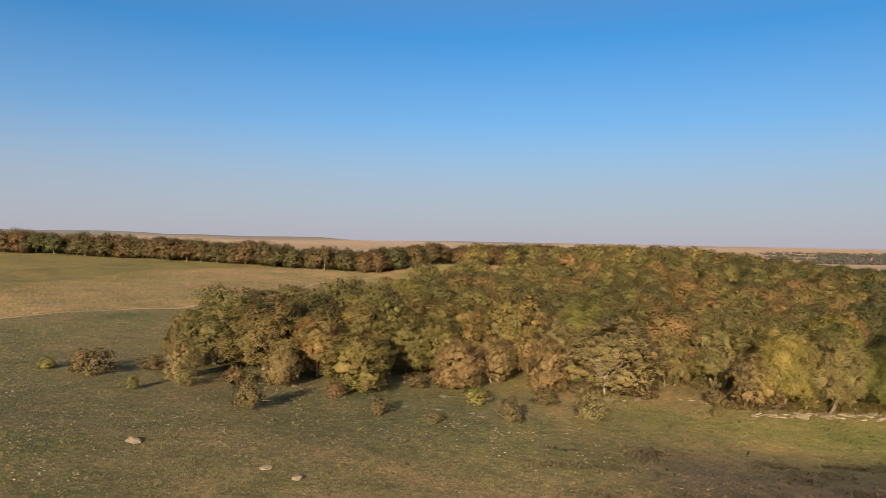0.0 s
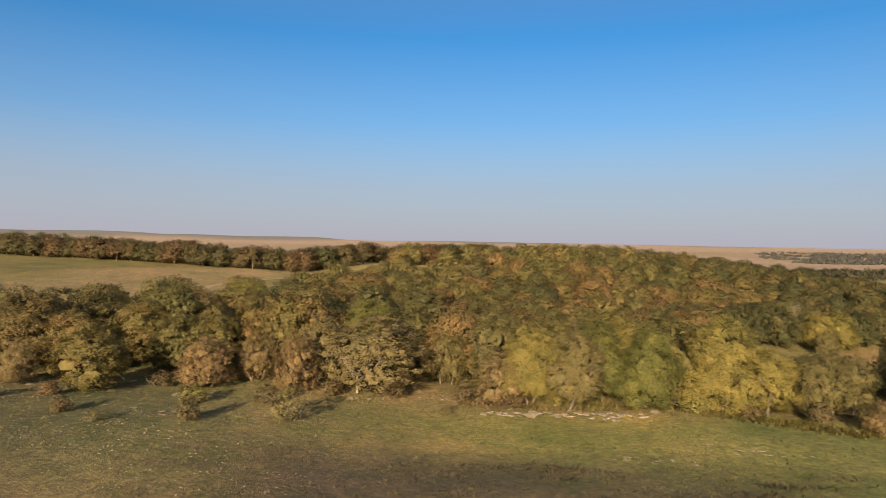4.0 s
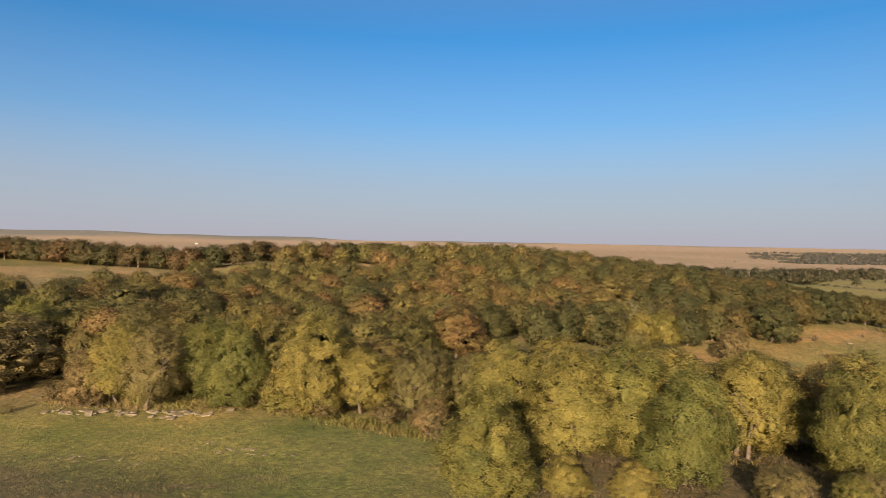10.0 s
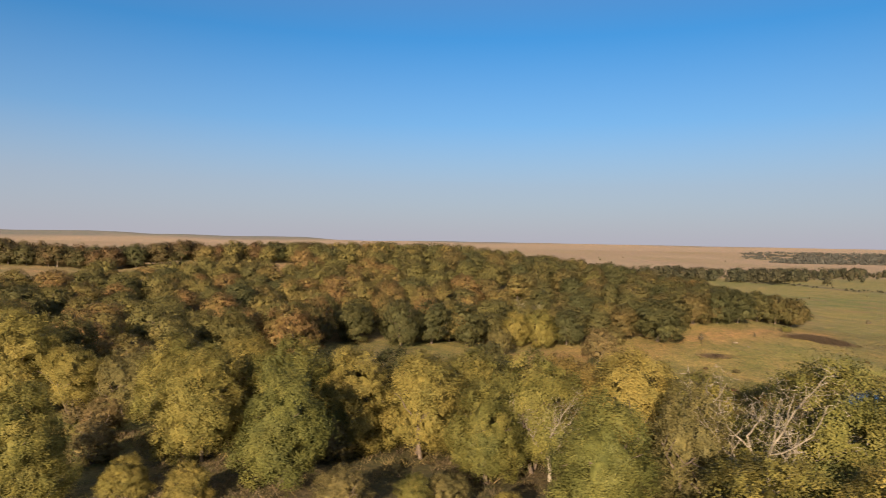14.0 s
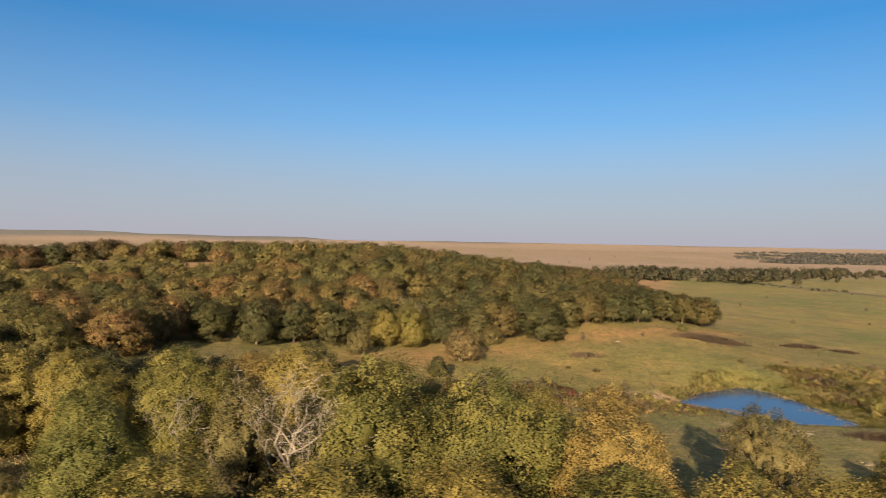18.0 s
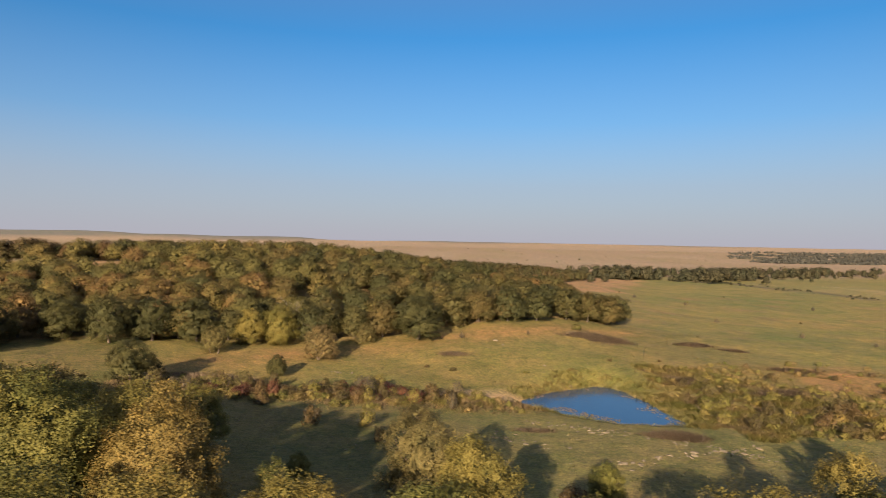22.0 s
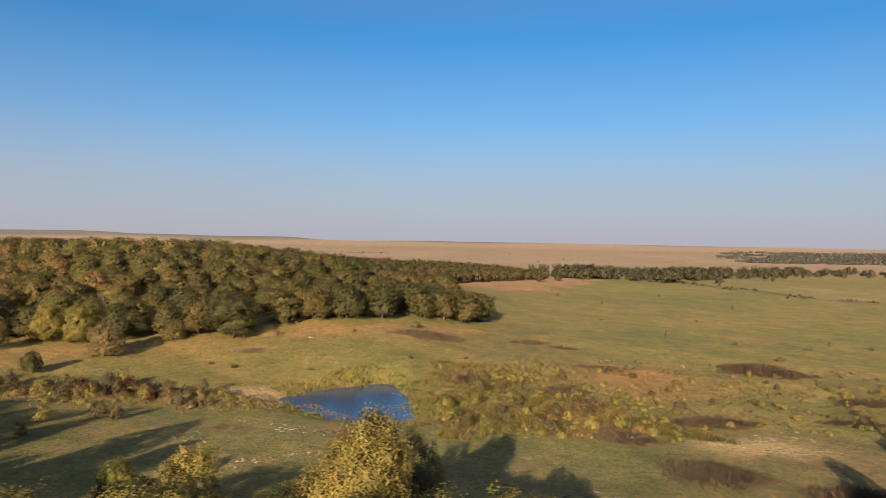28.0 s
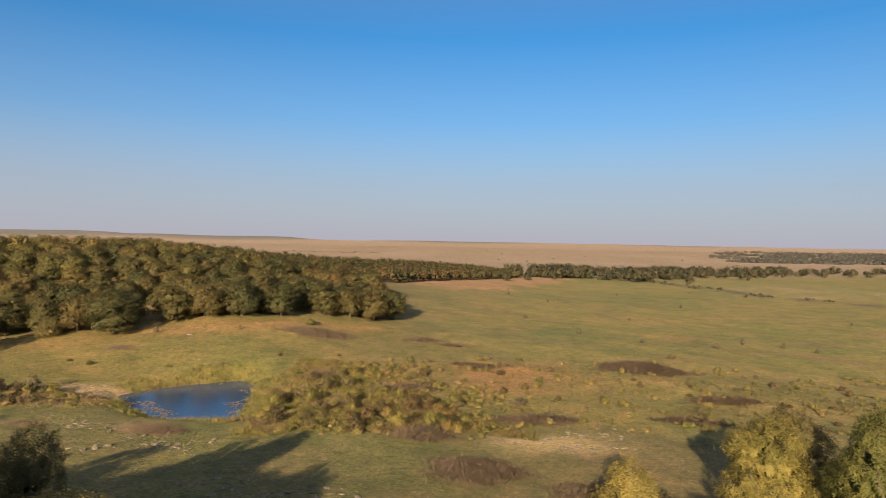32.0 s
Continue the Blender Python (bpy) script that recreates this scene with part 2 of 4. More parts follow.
WOOD = [(-24, 69), (-12, 71), (2, 78), (10, 72), (20, 73), (38, 72), (46, 69), (48, 68), (50, 80), (53, 94), (61, 108), (66, 122), (80, 131), (108, 142),
        (124, 147), (139, 158), (152, 166), (162, 174), (176, 186), (190, 190), (198, 200), (192, 225), (182, 262), (165, 300), (150, 335),
        (40, 345), (16, 300), (10, 232), (3, 202), (-6, 186), (-5, 140), (-8, 100), (-22, 78)]


def lerp(c, to, f):
    return c + (np.array(to) - c) * np.clip(f, 0, 1)[:, None]


def band(v, a, b, soft):
    return np.clip((v - a) / soft, 0, 1) * np.clip((b - v) / soft, 0, 1)


def track_line(y):
    """Where the farm track runs, across, for each distance ahead."""
    return glide(np.asarray(y, float), (40, 62, 89, 98, 107, 115, 146, 192, 216), (-130, -90, -61, -53.5, -46, -42, -37, -30, -12))


def zones(x, y):
    """Kinds of turf over the plan, as base colours, with some shade, bright spots and haze painted in."""
    n1, n2, n3 = noise2(x, y, 23), noise2(x, y, 9, 2.0), noise2(x, y, 61, 5.0)
    c = np.tile(np.array((0.165, 0.142, 0.054)), (len(x), 1))
    c = lerp(c, (0.215, 0.165, 0.080), 0.5 + 0.5 * n1 + 0.3 * n2)
    c = lerp(c, (0.188, 0.158, 0.074), band(x, -200, 14, 10) * band(y, -60, 62, 10) * (0.7 + 0.3 * n2))                           # dull turf of the near meadow
    # lush turf, its colour raised part-way to hold the sun's hot spot
    c = lerp(c, (0.222, 0.200, 0.064), band(x, 12, 76, 14) * band(y, 42, 62, 7))
    c = lerp(c, (0.166, 0.162, 0.056), band(x, 40, 76, 12) * band(y, 24, 62, 8) * np.clip(0.7 + 0.5 * n2, 0, 1))           # lush patch before the wood
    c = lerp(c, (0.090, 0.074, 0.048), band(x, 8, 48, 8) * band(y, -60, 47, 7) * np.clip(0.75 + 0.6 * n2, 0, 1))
    c = lerp(c, (0.112, 0.090, 0.048), band(x, 62, 118, 8) * band(y, 26, 66, 5) * 0.9)      # shade under the belt, painted in as dark brown
    west = track_line(y) - x
    c = lerp(c, (0.098, 0.092, 0.044), band(x, -200, 8, 14) * band(y, 30, 110, 12) * 0.75)
    field = np.clip(west / 2.0, 0, 1) * (y > 40) * (y < 420) * (x < 20)
    c = lerp(c, (0.148, 0.122, 0.040), field * (0.85 + 0.15 * n2))                         # hayfield
    c = lerp(c, (0.245, 0.178, 0.098), field * np.clip((46 + 7 * n1 + 4 * n2 - west) / 10, 0, 1) * 0.95)   # straw strip
    c = lerp(c, (0.23, 0.165, 0.085), inside(x, y, WOOD) * 0.85)                           # leaf litter
    c = lerp(c, (0.148, 0.132, 0.052), band(x, 96, 212, 10) * band(y, 44, 106, 8) * np.clip(0.85 + 0.3 * n2, 0, 1))     # short green turf of the bottom
    c = lerp(c, (0.204, 0.180, 0.073), band(x, 138, 212, 12) * band(y, 44, 106, 8) * np.clip(0.85 + 0.3 * n1, 0, 1))
    c = lerp(c, (0.210, 0.172, 0.062), band(x, 80, 200, 14) * band(y, 100, 190, 10) * (0.9 + 0.2 * n2) * ~inside(x, y, WOOD))
    c = lerp(c, (0.31, 0.185, 0.085), np.clip(1 - np.abs(y - (134 + (x - 120) * 0.62)) / 11, 0, 1) * band(x, 92, 205, 10) * 0.75)
    c = lerp(c, (0.245, 0.196, 0.064), band(x, 192, 1400, 40) * band(y, 128, 1000, 30) * (0.85 + 0.3 * n1))   # green pasture
    c = lerp(c, (0.165, 0.162, 0.052), band(x, 200, 1400, 40) * band(y, 150, 1000, 30) * np.clip(0.25 + 0.7 * n3 + 0.6 * n1, 0, 1))
    c = lerp(c, (0.235, 0.155, 0.075), band(x, 196, 420, 20) * band(y, 140, 420, 20) * np.clip(1.1 * noise2(x, y, 13, 9.0) + 0.5 * n2 - 0.35, 0, 0.75))   # dry streaks
    c = lerp(c, (0.25, 0.195, 0.072), band(x, 184, 320, 12) * band(y, 92, 142, 8) * (0.75 + 0.4 * n2))      # rough weeds
    c = lerp(c, (0.30, 0.165, 0.075), band(x, 205, 245, 10) * band(y, 118, 152, 9) * np.clip(0.45 + 0.8 * n2 + 0.4 * n1, 0, 0.9))
    flank = x - (186 + (y - 354) * 0.36)
    c = lerp(c, (0.36, 0.21, 0.115), band(flank, -40, 50 + 12 * n1, 8) * band(y, 335, 700, 30) * 0.95)
    c = lerp(c, (0.33, 0.26, 0.15), band(x, 380, 620, 60) * band(y, 380, 600, 40) * np.clip(0.6 * noise2(x, y, 16, 7.0) + 0.25, 0, 0.8))
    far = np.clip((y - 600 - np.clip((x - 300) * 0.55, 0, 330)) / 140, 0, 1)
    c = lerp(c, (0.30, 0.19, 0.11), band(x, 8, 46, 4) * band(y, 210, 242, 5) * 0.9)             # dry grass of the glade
    # prairie tones lean pale and pinkish: distance haze put into the colour
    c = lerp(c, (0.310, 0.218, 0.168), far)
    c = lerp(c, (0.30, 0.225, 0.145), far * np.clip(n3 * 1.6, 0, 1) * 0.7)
    c = lerp(c, (0.360, 0.262, 0.208), far * band(y, 1150, 2500, 300) * np.clip(0.4 + noise2(x, y, 210, 3.0), 0, 1) * 0.8)     # paler prairie, its tone holding haze too
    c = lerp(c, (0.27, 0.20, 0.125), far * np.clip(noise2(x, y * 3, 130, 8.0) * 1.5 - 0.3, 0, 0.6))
    c = lerp(c, (0.40, 0.31, 0.16), band(x, 215, 242, 5) * band(y, 84, 97, 4) * np.clip(0.55 + 0.7 * n2, 0, 1))    # bare soil, with a sunlit bright spot worked into its colour
    close = (x > 130) & (x < 205) & (y > 75) & (y < 145)
    d = np.full(len(x), 99.0)
    d[close] = shore(x[close], y[close])
    c = lerp(c, (0.17, 0.15, 0.05), np.clip((6 - d) / 3, 0, 1) * 0.8)
    c = lerp(c, (0.125, 0.096, 0.058), np.clip((5.5 + 2 * n2 - np.abs(y - 101.5 - 0.115 * (x - 96))) / 3, 0, 0.9) * band(x, 92, 150, 8))    # brushy creek bed
    gully = np.abs(x - glide(y, (340, 420, 500, 585, 640), (456, 421, 408, 399, 380)))
    c = lerp(c, (0.130, 0.098, 0.062), np.clip((9 + 4 * n2 - gully) / 4, 0, 1) * band(y, 340, 640, 20))      # brushy gully of the pasture
    c = lerp(c, (0.40, 0.29, 0.175), np.clip(np.maximum(np.clip(1.25 - np.hypot((x - 154.6) / 7.5, (y - 113.9) / 3.3), 0, 0.3) / 0.3, (0.9 * band(y, 116, 130, 3) - d) / 0.9), 0, 1))   # mud
    return c


def spread(dense_a, dense_b, step, low, high, grow=1.14):
    """Places along one side of the ground sheet: close in the middle stretch, wider apart far off."""
    out, s, v = list(np.arange(dense_a, dense_b, step)), step, dense_b
    while v < high:
        out.append(v)
        s *= grow
        v += s
    out.append(high)
    s, v = step, dense_a
    while v - s * grow > low:
        s *= grow
        v -= s
        out.insert(0, v)
    out.insert(0, low)
    return np.array(out)


def mesh_of(name, verts, faces, mat, tint=None, smooth=False, facing=None):
    me = bpy.data.meshes.new(name)
    if isinstance(faces, np.ndarray):
        k = faces.shape[1]
        me.vertices.add(len(verts))
        me.vertices.foreach_set("co", np.asarray(verts, np.float32).ravel())
        me.loops.add(faces.size)
        me.loops.foreach_set("vertex_index", faces.astype(np.int32).ravel())
        me.polygons.add(len(faces))
        me.polygons.foreach_set("loop_start", np.arange(0, faces.size, k, dtype=np.int32))
        me.update(calc_edges=True)
    else:
        me.from_pydata([tuple(v) for v in verts], [], faces)
    if tint is not None:
        a = me.attributes.new("tint", "FLOAT", "POINT")
        a.data.foreach_set("value", np.asarray(tint, np.float32))
    if smooth:
        me.polygons.foreach_set("use_smooth", np.ones(len(me.polygons), bool))
    if facing is not None:
        me.normals_split_custom_set_from_vertices(facing)
    me.materials.append(mat)
    return me


def part(name, me, parent, label=""):
    ob = new(name, me)
    ob.parent = parent
    return tagged(ob, label)


gx, gy = spread(-130, 330, 1.7, -4300, 4300), spread(-10, 265, 1.7, -1600, 4900)
GX, GY = (a.ravel() for a in np.meshgrid(gx, gy))
GZ = land(GX, GY)
idx = np.arange(len(GX)).reshape(len(gy), len(gx))
quads = np.stack([idx[:-1, :-1], idx[:-1, 1:], idx[1:, 1:], idx[1:, :-1]], -1).reshape(-1, 4)
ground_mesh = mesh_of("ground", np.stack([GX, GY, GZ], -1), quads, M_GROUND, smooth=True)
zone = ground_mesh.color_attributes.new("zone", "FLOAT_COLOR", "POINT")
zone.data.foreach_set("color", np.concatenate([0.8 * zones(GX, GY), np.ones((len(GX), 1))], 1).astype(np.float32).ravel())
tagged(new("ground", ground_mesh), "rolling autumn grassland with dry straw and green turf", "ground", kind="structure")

# low mesa and rim of the prairie on the skyline, distance haze in their colours
hx = np.arange(-3300, 3400, 14.0)
crest = glide(hx, (-3300, -2500, -1760, -1640, -1340, -1220, -980, -700, -600, 100, 1150, 2700, 3400), (70, 67, 63, 57, 54, 50, 51, 48, 41, 38, 34, 28, 27))
crest = crest + 0.8 * np.sin(hx / 61) * np.sin(hx / 143)
hill_rows = []
for hy, part_up in ((3150, 0.0), (3450, 0.30), (3660, 0.55), (3740, 0.88), (3800, 1.0), (3950, 0.9), (4100, 0.0)):
    foot = land(hx, np.full(len(hx), hy)) - 1.0
    hill_rows.append(np.stack([hx, hy + 35 * np.sin(hx / 190), foot + (crest - foot) * part_up], -1))
hi = np.arange(len(hx) * len(hill_rows)).reshape(len(hill_rows), len(hx))
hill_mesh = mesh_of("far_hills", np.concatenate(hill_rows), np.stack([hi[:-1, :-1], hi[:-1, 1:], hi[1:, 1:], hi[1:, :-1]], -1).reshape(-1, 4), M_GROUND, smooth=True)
# bluish grey towards the crest stands in for haze over the distance
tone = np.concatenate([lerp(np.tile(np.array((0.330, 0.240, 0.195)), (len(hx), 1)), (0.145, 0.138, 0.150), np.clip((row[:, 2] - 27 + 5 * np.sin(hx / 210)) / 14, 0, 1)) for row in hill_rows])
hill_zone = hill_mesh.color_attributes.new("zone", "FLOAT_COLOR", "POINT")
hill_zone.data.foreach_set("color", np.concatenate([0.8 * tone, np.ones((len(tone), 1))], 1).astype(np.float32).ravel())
tagged(new("far_hills", hill_mesh), "low mesa and prairie rim on the skyline, tinted with distance haze", "hills", kind="structure")

# water of the pond
wet = np.array(SHORE) + 2.2 * np.array([(p[0] - 168, p[1] - 111) for p in SHORE]) / np.array([[math.hypot(p[0] - 168, p[1] - 111)] for p in SHORE])
water_verts = [(168, 111, POND)] + [(x, y, POND) for x, y in wet]
water_faces = [(0, 1 + k, 1 + (k + 1) % len(wet)) for k in range(len(wet))]
water_faces = [f[::-1] for f in water_faces]
tagged(new("water", mesh_of("water", water_verts, water_faces, M_WATER)), "still blue farm pond with a muddy inlet", "pond", kind="structure")


# farm track between meadow and hayfield
ty = np.arange(60, 206, 1.5)
tx = track_line(ty) + 0.4 * np.sin(ty * 0.7)
tw = 0.55 + 0.25 * np.sin(ty * 0.31) + 0.12 * np.sin(ty * 1.7)
left_edge, right_edge = np.stack([tx - tw, ty, land(tx - tw, ty) + 0.03], -1), np.stack([tx + tw, ty, land(tx + tw, ty) + 0.03], -1)
ti = np.arange(len(ty) - 1)
M_DIRT = bark_material("pale_dirt", (0.24, 0.18, 0.105), (0.36, 0.27, 0.165))
tagged(new("track", mesh_of("track", np.concatenate([left_edge, right_edge]), np.stack([ti, ti + len(ty), ti + len(ty) + 1, ti + 1], -1), M_DIRT)),
       "pale rutted farm track beside the hayfield", "track", kind="structure")

# ---------------------------------------------------------------- trees
class Mass:
    """Gathers vertices and faces of one mesh, and for leaves the way that their clump faces."""

    def __init__(self):
        self.v, self.f, self.t, self.n, self.count = [], [], [], [], 0

    def add(self, verts, faces, tint=0.0, facing=None):
        self.v.append(verts)
        self.f.append(faces + self.count)
        self.t.append(np.broadcast_to(tint, len(verts)))
        if facing is not None:
            self.n.append(facing)
        self.count += len(verts)

    def mesh(self, name, mat, smooth=False):
        return mesh_of(name, np.concatenate(self.v), np.concatenate(self.f), mat, np.concatenate(self.t), smooth or bool(self.n),
                       np.concatenate(self.n) if self.n else None)


def unit(a):
    return a / np.maximum(np.linalg.norm(a, axis=-1, keepdims=True), 1e-9)


def kites(rng, at, way, size, slim=0.62, wild=0.5, upward=False):
    """Leaf sprays: a folded kite at each place, facing about the given way."""
    n = len(at)
    nn = unit(way + wild * rng.normal(size=(n, 3)))
    if upward:
        nn = nn * np.sign(nn[:, 2:] + 1e-6)
    a = unit(np.cross(nn, rng.normal(size=(n, 3))))
    b = np.cross(nn, a)
    s = (size * rng.uniform(0.6, 1.35, n))[:, None]
    v = np.stack([at + a * s, at + b * s * slim - nn * s * 0.25, at - a * s, at - b * s * slim - nn * s * 0.25], 1)
    return v.reshape(-1, 3), np.arange(n * 4).reshape(n, 4), nn


def tube(mass, points, radii, sides=6):
    points = np.asarray(points, float)
    k = len(points)
    way = unit(np.gradient(points, axis=0))
    ref = np.where(np.abs(way[:, 2:]) > 0.9, np.array([[1.0, 0, 0]]), np.array([[0, 0, 1.0]]))
    a = unit(np.cross(way, ref))
    b = np.cross(way, a)
    ang = np.arange(sides) / sides * 2 * np.pi
    ring = points[:, None] + np.asarray(radii)[:, None, None] * (a[:, None] * np.cos(ang)[None, :, None] + b[:, None] * np.sin(ang)[None, :, None])
    i = np.arange(k * sides).reshape(k, sides)
    j = np.roll(i, -1, 1)
    mass.add(ring.reshape(-1, 3), np.stack([i[:-1], j[:-1], j[1:], i[1:]], -1).reshape(-1, 4))


def limb(rng, start, way, length, radius, mass, depth, tips, bend=0.35, sides=6):
    """A branch that tapers, bends and forks."""
    pts, p, w = [np.array(start)], np.array(start, float), unit(np.array(way, float))
    for k in range(4):
        w = unit(w + bend * 0.5 * rng.normal(size=3) + np.array((0, 0, 0.08)))
        p = p + w * length / 4
        pts.append(p)
    tube(mass, pts, np.linspace(radius, radius * 0.45, 5), sides)
    tips.append(p)
    if depth:
        for k in range(2 + (rng.random() < 0.5)):
            side = unit(w + 0.85 * rng.normal(size=3) + np.array((0, 0, 0.15)))
            limb(rng, pts[2 + k % 3], side, length * rng.uniform(0.55, 0.8), radius * 0.5, mass, depth - 1, tips, bend, max(3, sides - 1))


def crown_shape(rng, puffs, rough):
    """A dome of some large lobes, in units of the crown: middles and half-widths of the lobes, then middles, sizes and outward ways of the puffs of foliage on them."""
    count = 9
    ang = np.arange(count) * 2.39996 + rng.uniform(0, 6) + 0.25 * rng.normal(size=count)
    high = np.arange(count) % 2 == 0
    reach = np.where(high, rng.uniform(0.26, 0.46, count), rng.uniform(0.46, 0.64, count)) * (0.80 + 0.6 * rough)
    mid = np.stack([reach * np.cos(ang), reach * np.sin(ang), np.where(high, rng.uniform(0.05, 0.48, count), rng.uniform(-0.42, -0.05, count))], -1)
    wide = rng.uniform(0.34, 0.50, count)
    half = np.stack([wide, wide, wide * rng.uniform(0.72, 0.98, count)], -1)
    mid[0], half[0] = (0.06 * rng.normal(), 0.06 * rng.normal(), 0.10), (0.58, 0.58, 0.80)
    tries = puffs * 40
    lobe = rng.choice(count, tries, p=half[:, 0] ** 2 / (half[:, 0] ** 2).sum())
    d = unit(rng.normal(size=(tries, 3)))
    p = mid[lobe] + half[lobe] * d
    far = (((p[:, None] - mid[None]) / half[None]) ** 2).sum(-1)
    far[np.arange(tries), lobe] = 9
    ok = (far.min(1) > 0.88) & (d[:, 2] > -0.72)
    p, d = p[ok], d[ok]
    gap = 0.88 * math.sqrt(8.0 / puffs)
    keep = []
    for k in range(len(p)):
        if len(keep) == puffs:
            break
        if not keep or ((p[keep] - p[k]) ** 2).sum(1).min() > gap * gap:
            keep.append(k)
    size = gap * rng.uniform(0.52, 0.92, len(keep))
    out = unit(d[keep] + 0.7 * unit(p[keep] + np.array((0, 0, 0.3))))
    return mid, half, p[keep] * rng.uniform(0.90, 1.05, (len(keep), 1)), size, out


LUMP = unit(np.array([(a, b, c) for a in (-1, 1) for b in (-1, 1) for c in (-1, 1)] +
                     [(2, 0, 0), (-2, 0, 0), (0, 2, 0), (0, -2, 0), (0, 0, 2), (0, 0, -2)], float))
LUMP_FACES = []
for i in range(8, 14):
    for j in range(i + 1, 14):
        both = [k for k in range(8) if LUMP[k] @ LUMP[i] > 0.1 and LUMP[k] @ LUMP[j] > 0.1]
        if len(both) == 2:
            f = [i, both[0], j, both[1]]
            if np.cross(LUMP[f[1]] - LUMP[f[0]], LUMP[f[2]] - LUMP[f[0]]) @ (LUMP[i] + LUMP[j]) < 0:
                f = f[::-1]
            LUMP_FACES.append(f)
LUMP_FACES = np.array(LUMP_FACES)


def crown_mass(rng, n, leaf, height, radius, base, puffs, tints, rough=0.34, solid=1.0, slim=0.72):
    """A crown: leaf sprays in puffs over some large lobes, with lumps of inner foliage behind them. Vertices, faces, tints and facings."""
    mid, half, c, size, way = crown_shape(rng, puffs, rough)
    tints = np.asarray(tints)[:len(c)]
    sprigs = max(n // (18 if n > 10000 else 3), len(c))
    at = rng.choice(len(c), sprigs, p=size ** 2 / (size ** 2).sum())
    d = unit(rng.normal(size=(sprigs, 3)))
    d[(d * way[at]).sum(1) < -0.30] *= -1
    near = n > 10000   # crowns that the camera passes near are looser and more broken
    shell = np.where(rng.random((sprigs, 1)) < (0.10 if near else 0.03), rng.uniform(1.0, 1.6, (sprigs, 1)), rng.uniform(0.55 if near else 0.72, 1.10, (sprigs, 1)))
    q = c[at] + d * size[at][:, None] * shell * np.array((1.18, 1.18, 0.78))
    turn, tone = (0.36 if near else 0.22) * rng.normal(size=(sprigs, 3)), 0.07 * rng.normal(size=sprigs)
    of = rng.integers(0, sprigs, n)
    which, out, d, turn = at[of], way[at[of]], d[of], turn[of]
    p = q[of] + rng.normal(size=(n, 3)) * size[which][:, None] * np.array((0.20, 0.20, 0.15))
    lumps, lump_half, lump_way, lump_tint = mid, half * 0.68 * min(solid, 1.0), unit(mid + np.array((0, 0, 0.2))), np.full(len(mid), tints.mean())
    if not near:   # crowns of few sprays need lumps behind them
        lumps = np.concatenate([c - way * size[:, None] * 0.45, mid])
        lump_half = np.concatenate([np.repeat(size[:, None], 3, 1) * np.array((0.72, 0.72, 0.50)) * solid, lump_half])
        lump_way, lump_tint = np.concatenate([way, lump_way]), np.concatenate([tints, lump_tint])
    q = lumps[:, None] + LUMP[None] * lump_half[:, None] * rng.uniform(0.78, 1.06, (len(lumps), 14, 1))
    side = np.percentile(np.hypot(p[:, 0], p[:, 1]), 96)
    low, top = np.percentile(p[:, 2], (0.4, 99.8))

    def fit(a):
        z = base + (a[:, 2:] - low) / (top - low) * (height - base)
        return np.concatenate([a[:, :2] * radius / side, z], 1)

    v, f, nn = kites(rng, fit(p), unit(0.6 * d + 0.6 * out + turn), leaf, slim, 0.34)
    v[:, 2] = np.maximum(v[:, 2], 0.0)
    q = fit(q.reshape(-1, 3))
    face = unit(0.8 * np.tile(LUMP, (len(lumps), 1)) + 0.4 * np.repeat(lump_way, 14, 0) + 0.40 * rng.normal(size=(len(lumps) * 14, 3)))
    lf = (LUMP_FACES[None] + 14 * np.arange(len(lumps))[:, None, None]).reshape(-1, 4)
    leaf_tint = np.repeat(tints[which] + tone[of], 4)
    whole = unit(p + np.array((0, 0, 0.45)))
    facing = np.repeat(unit(0.42 * d + 0.36 * out + (0.42 if near else 0.62) * whole + turn + 0.14 * rng.normal(size=d.shape)), 4, 0)
    return np.concatenate([v, q]), np.concatenate([f, lf + len(v)]), np.concatenate([leaf_tint, np.repeat(lump_tint, 14)]), np.concatenate([facing, face])


def tree_kind(name, seed, mat, n, leaf, height=8.0, radius=3.6, base=1.2, lobes=14, label="", category="tree", bark=None, stems=1, solid=1.0, rough=0.34):
    """A tree at the origin: trunk with limbs, and a crown of leaf sprays."""
    rng = np.random.default_rng(seed)
    root = new(name)
    wood, tips, limbs = Mass(), [], []
    for stem in range(stems):
        lean = rng.normal(size=3) * (0.10 if stems == 1 else 0.3)
        lean[2] = 1
        foot = np.array((0, 0, -0.4)) + (0 if stems == 1 else 1) * np.array((rng.normal() * 0.4, rng.normal() * 0.4, 0))
        top = foot + unit(lean) * height * 0.55
        tube(wood, [foot, foot + (top - foot) * 0.15, foot + (top - foot) * 0.55 + rng.normal(size=3) * 0.1, top],
             np.array((0.30, 0.21, 0.17, 0.10)) * height / 8 / math.sqrt(stems), 7)
        if n > 10000 and stems > 1:   # each stem of a tree that the camera passes near is a part
            part("trunk", wood.mesh("trunk", bark or M_BARK, True), root)
            wood = Mass()
        for k in range(5 if stems == 1 else 3):
            a = k * 2.4 + rng.uniform(0, 0.8)
            at = foot + (top - foot) * rng.uniform(0.45, 1.0)
            arm = Mass() if n > 10000 else wood
            limb(rng, at, (math.cos(a), math.sin(a), rng.uniform(0.5, 1.3)), radius * 0.6, 0.085 * height / 8, arm, int(n > 2000), tips, sides=4)
            if n > 10000:
                limbs.append(arm)
    if wood.count:
        part("trunk", wood.mesh("trunk", bark or M_BARK, True), root)
    for arm in limbs:
        part("limb", arm.mesh("limb", bark or M_BARK, True), root)
    crown = Mass()
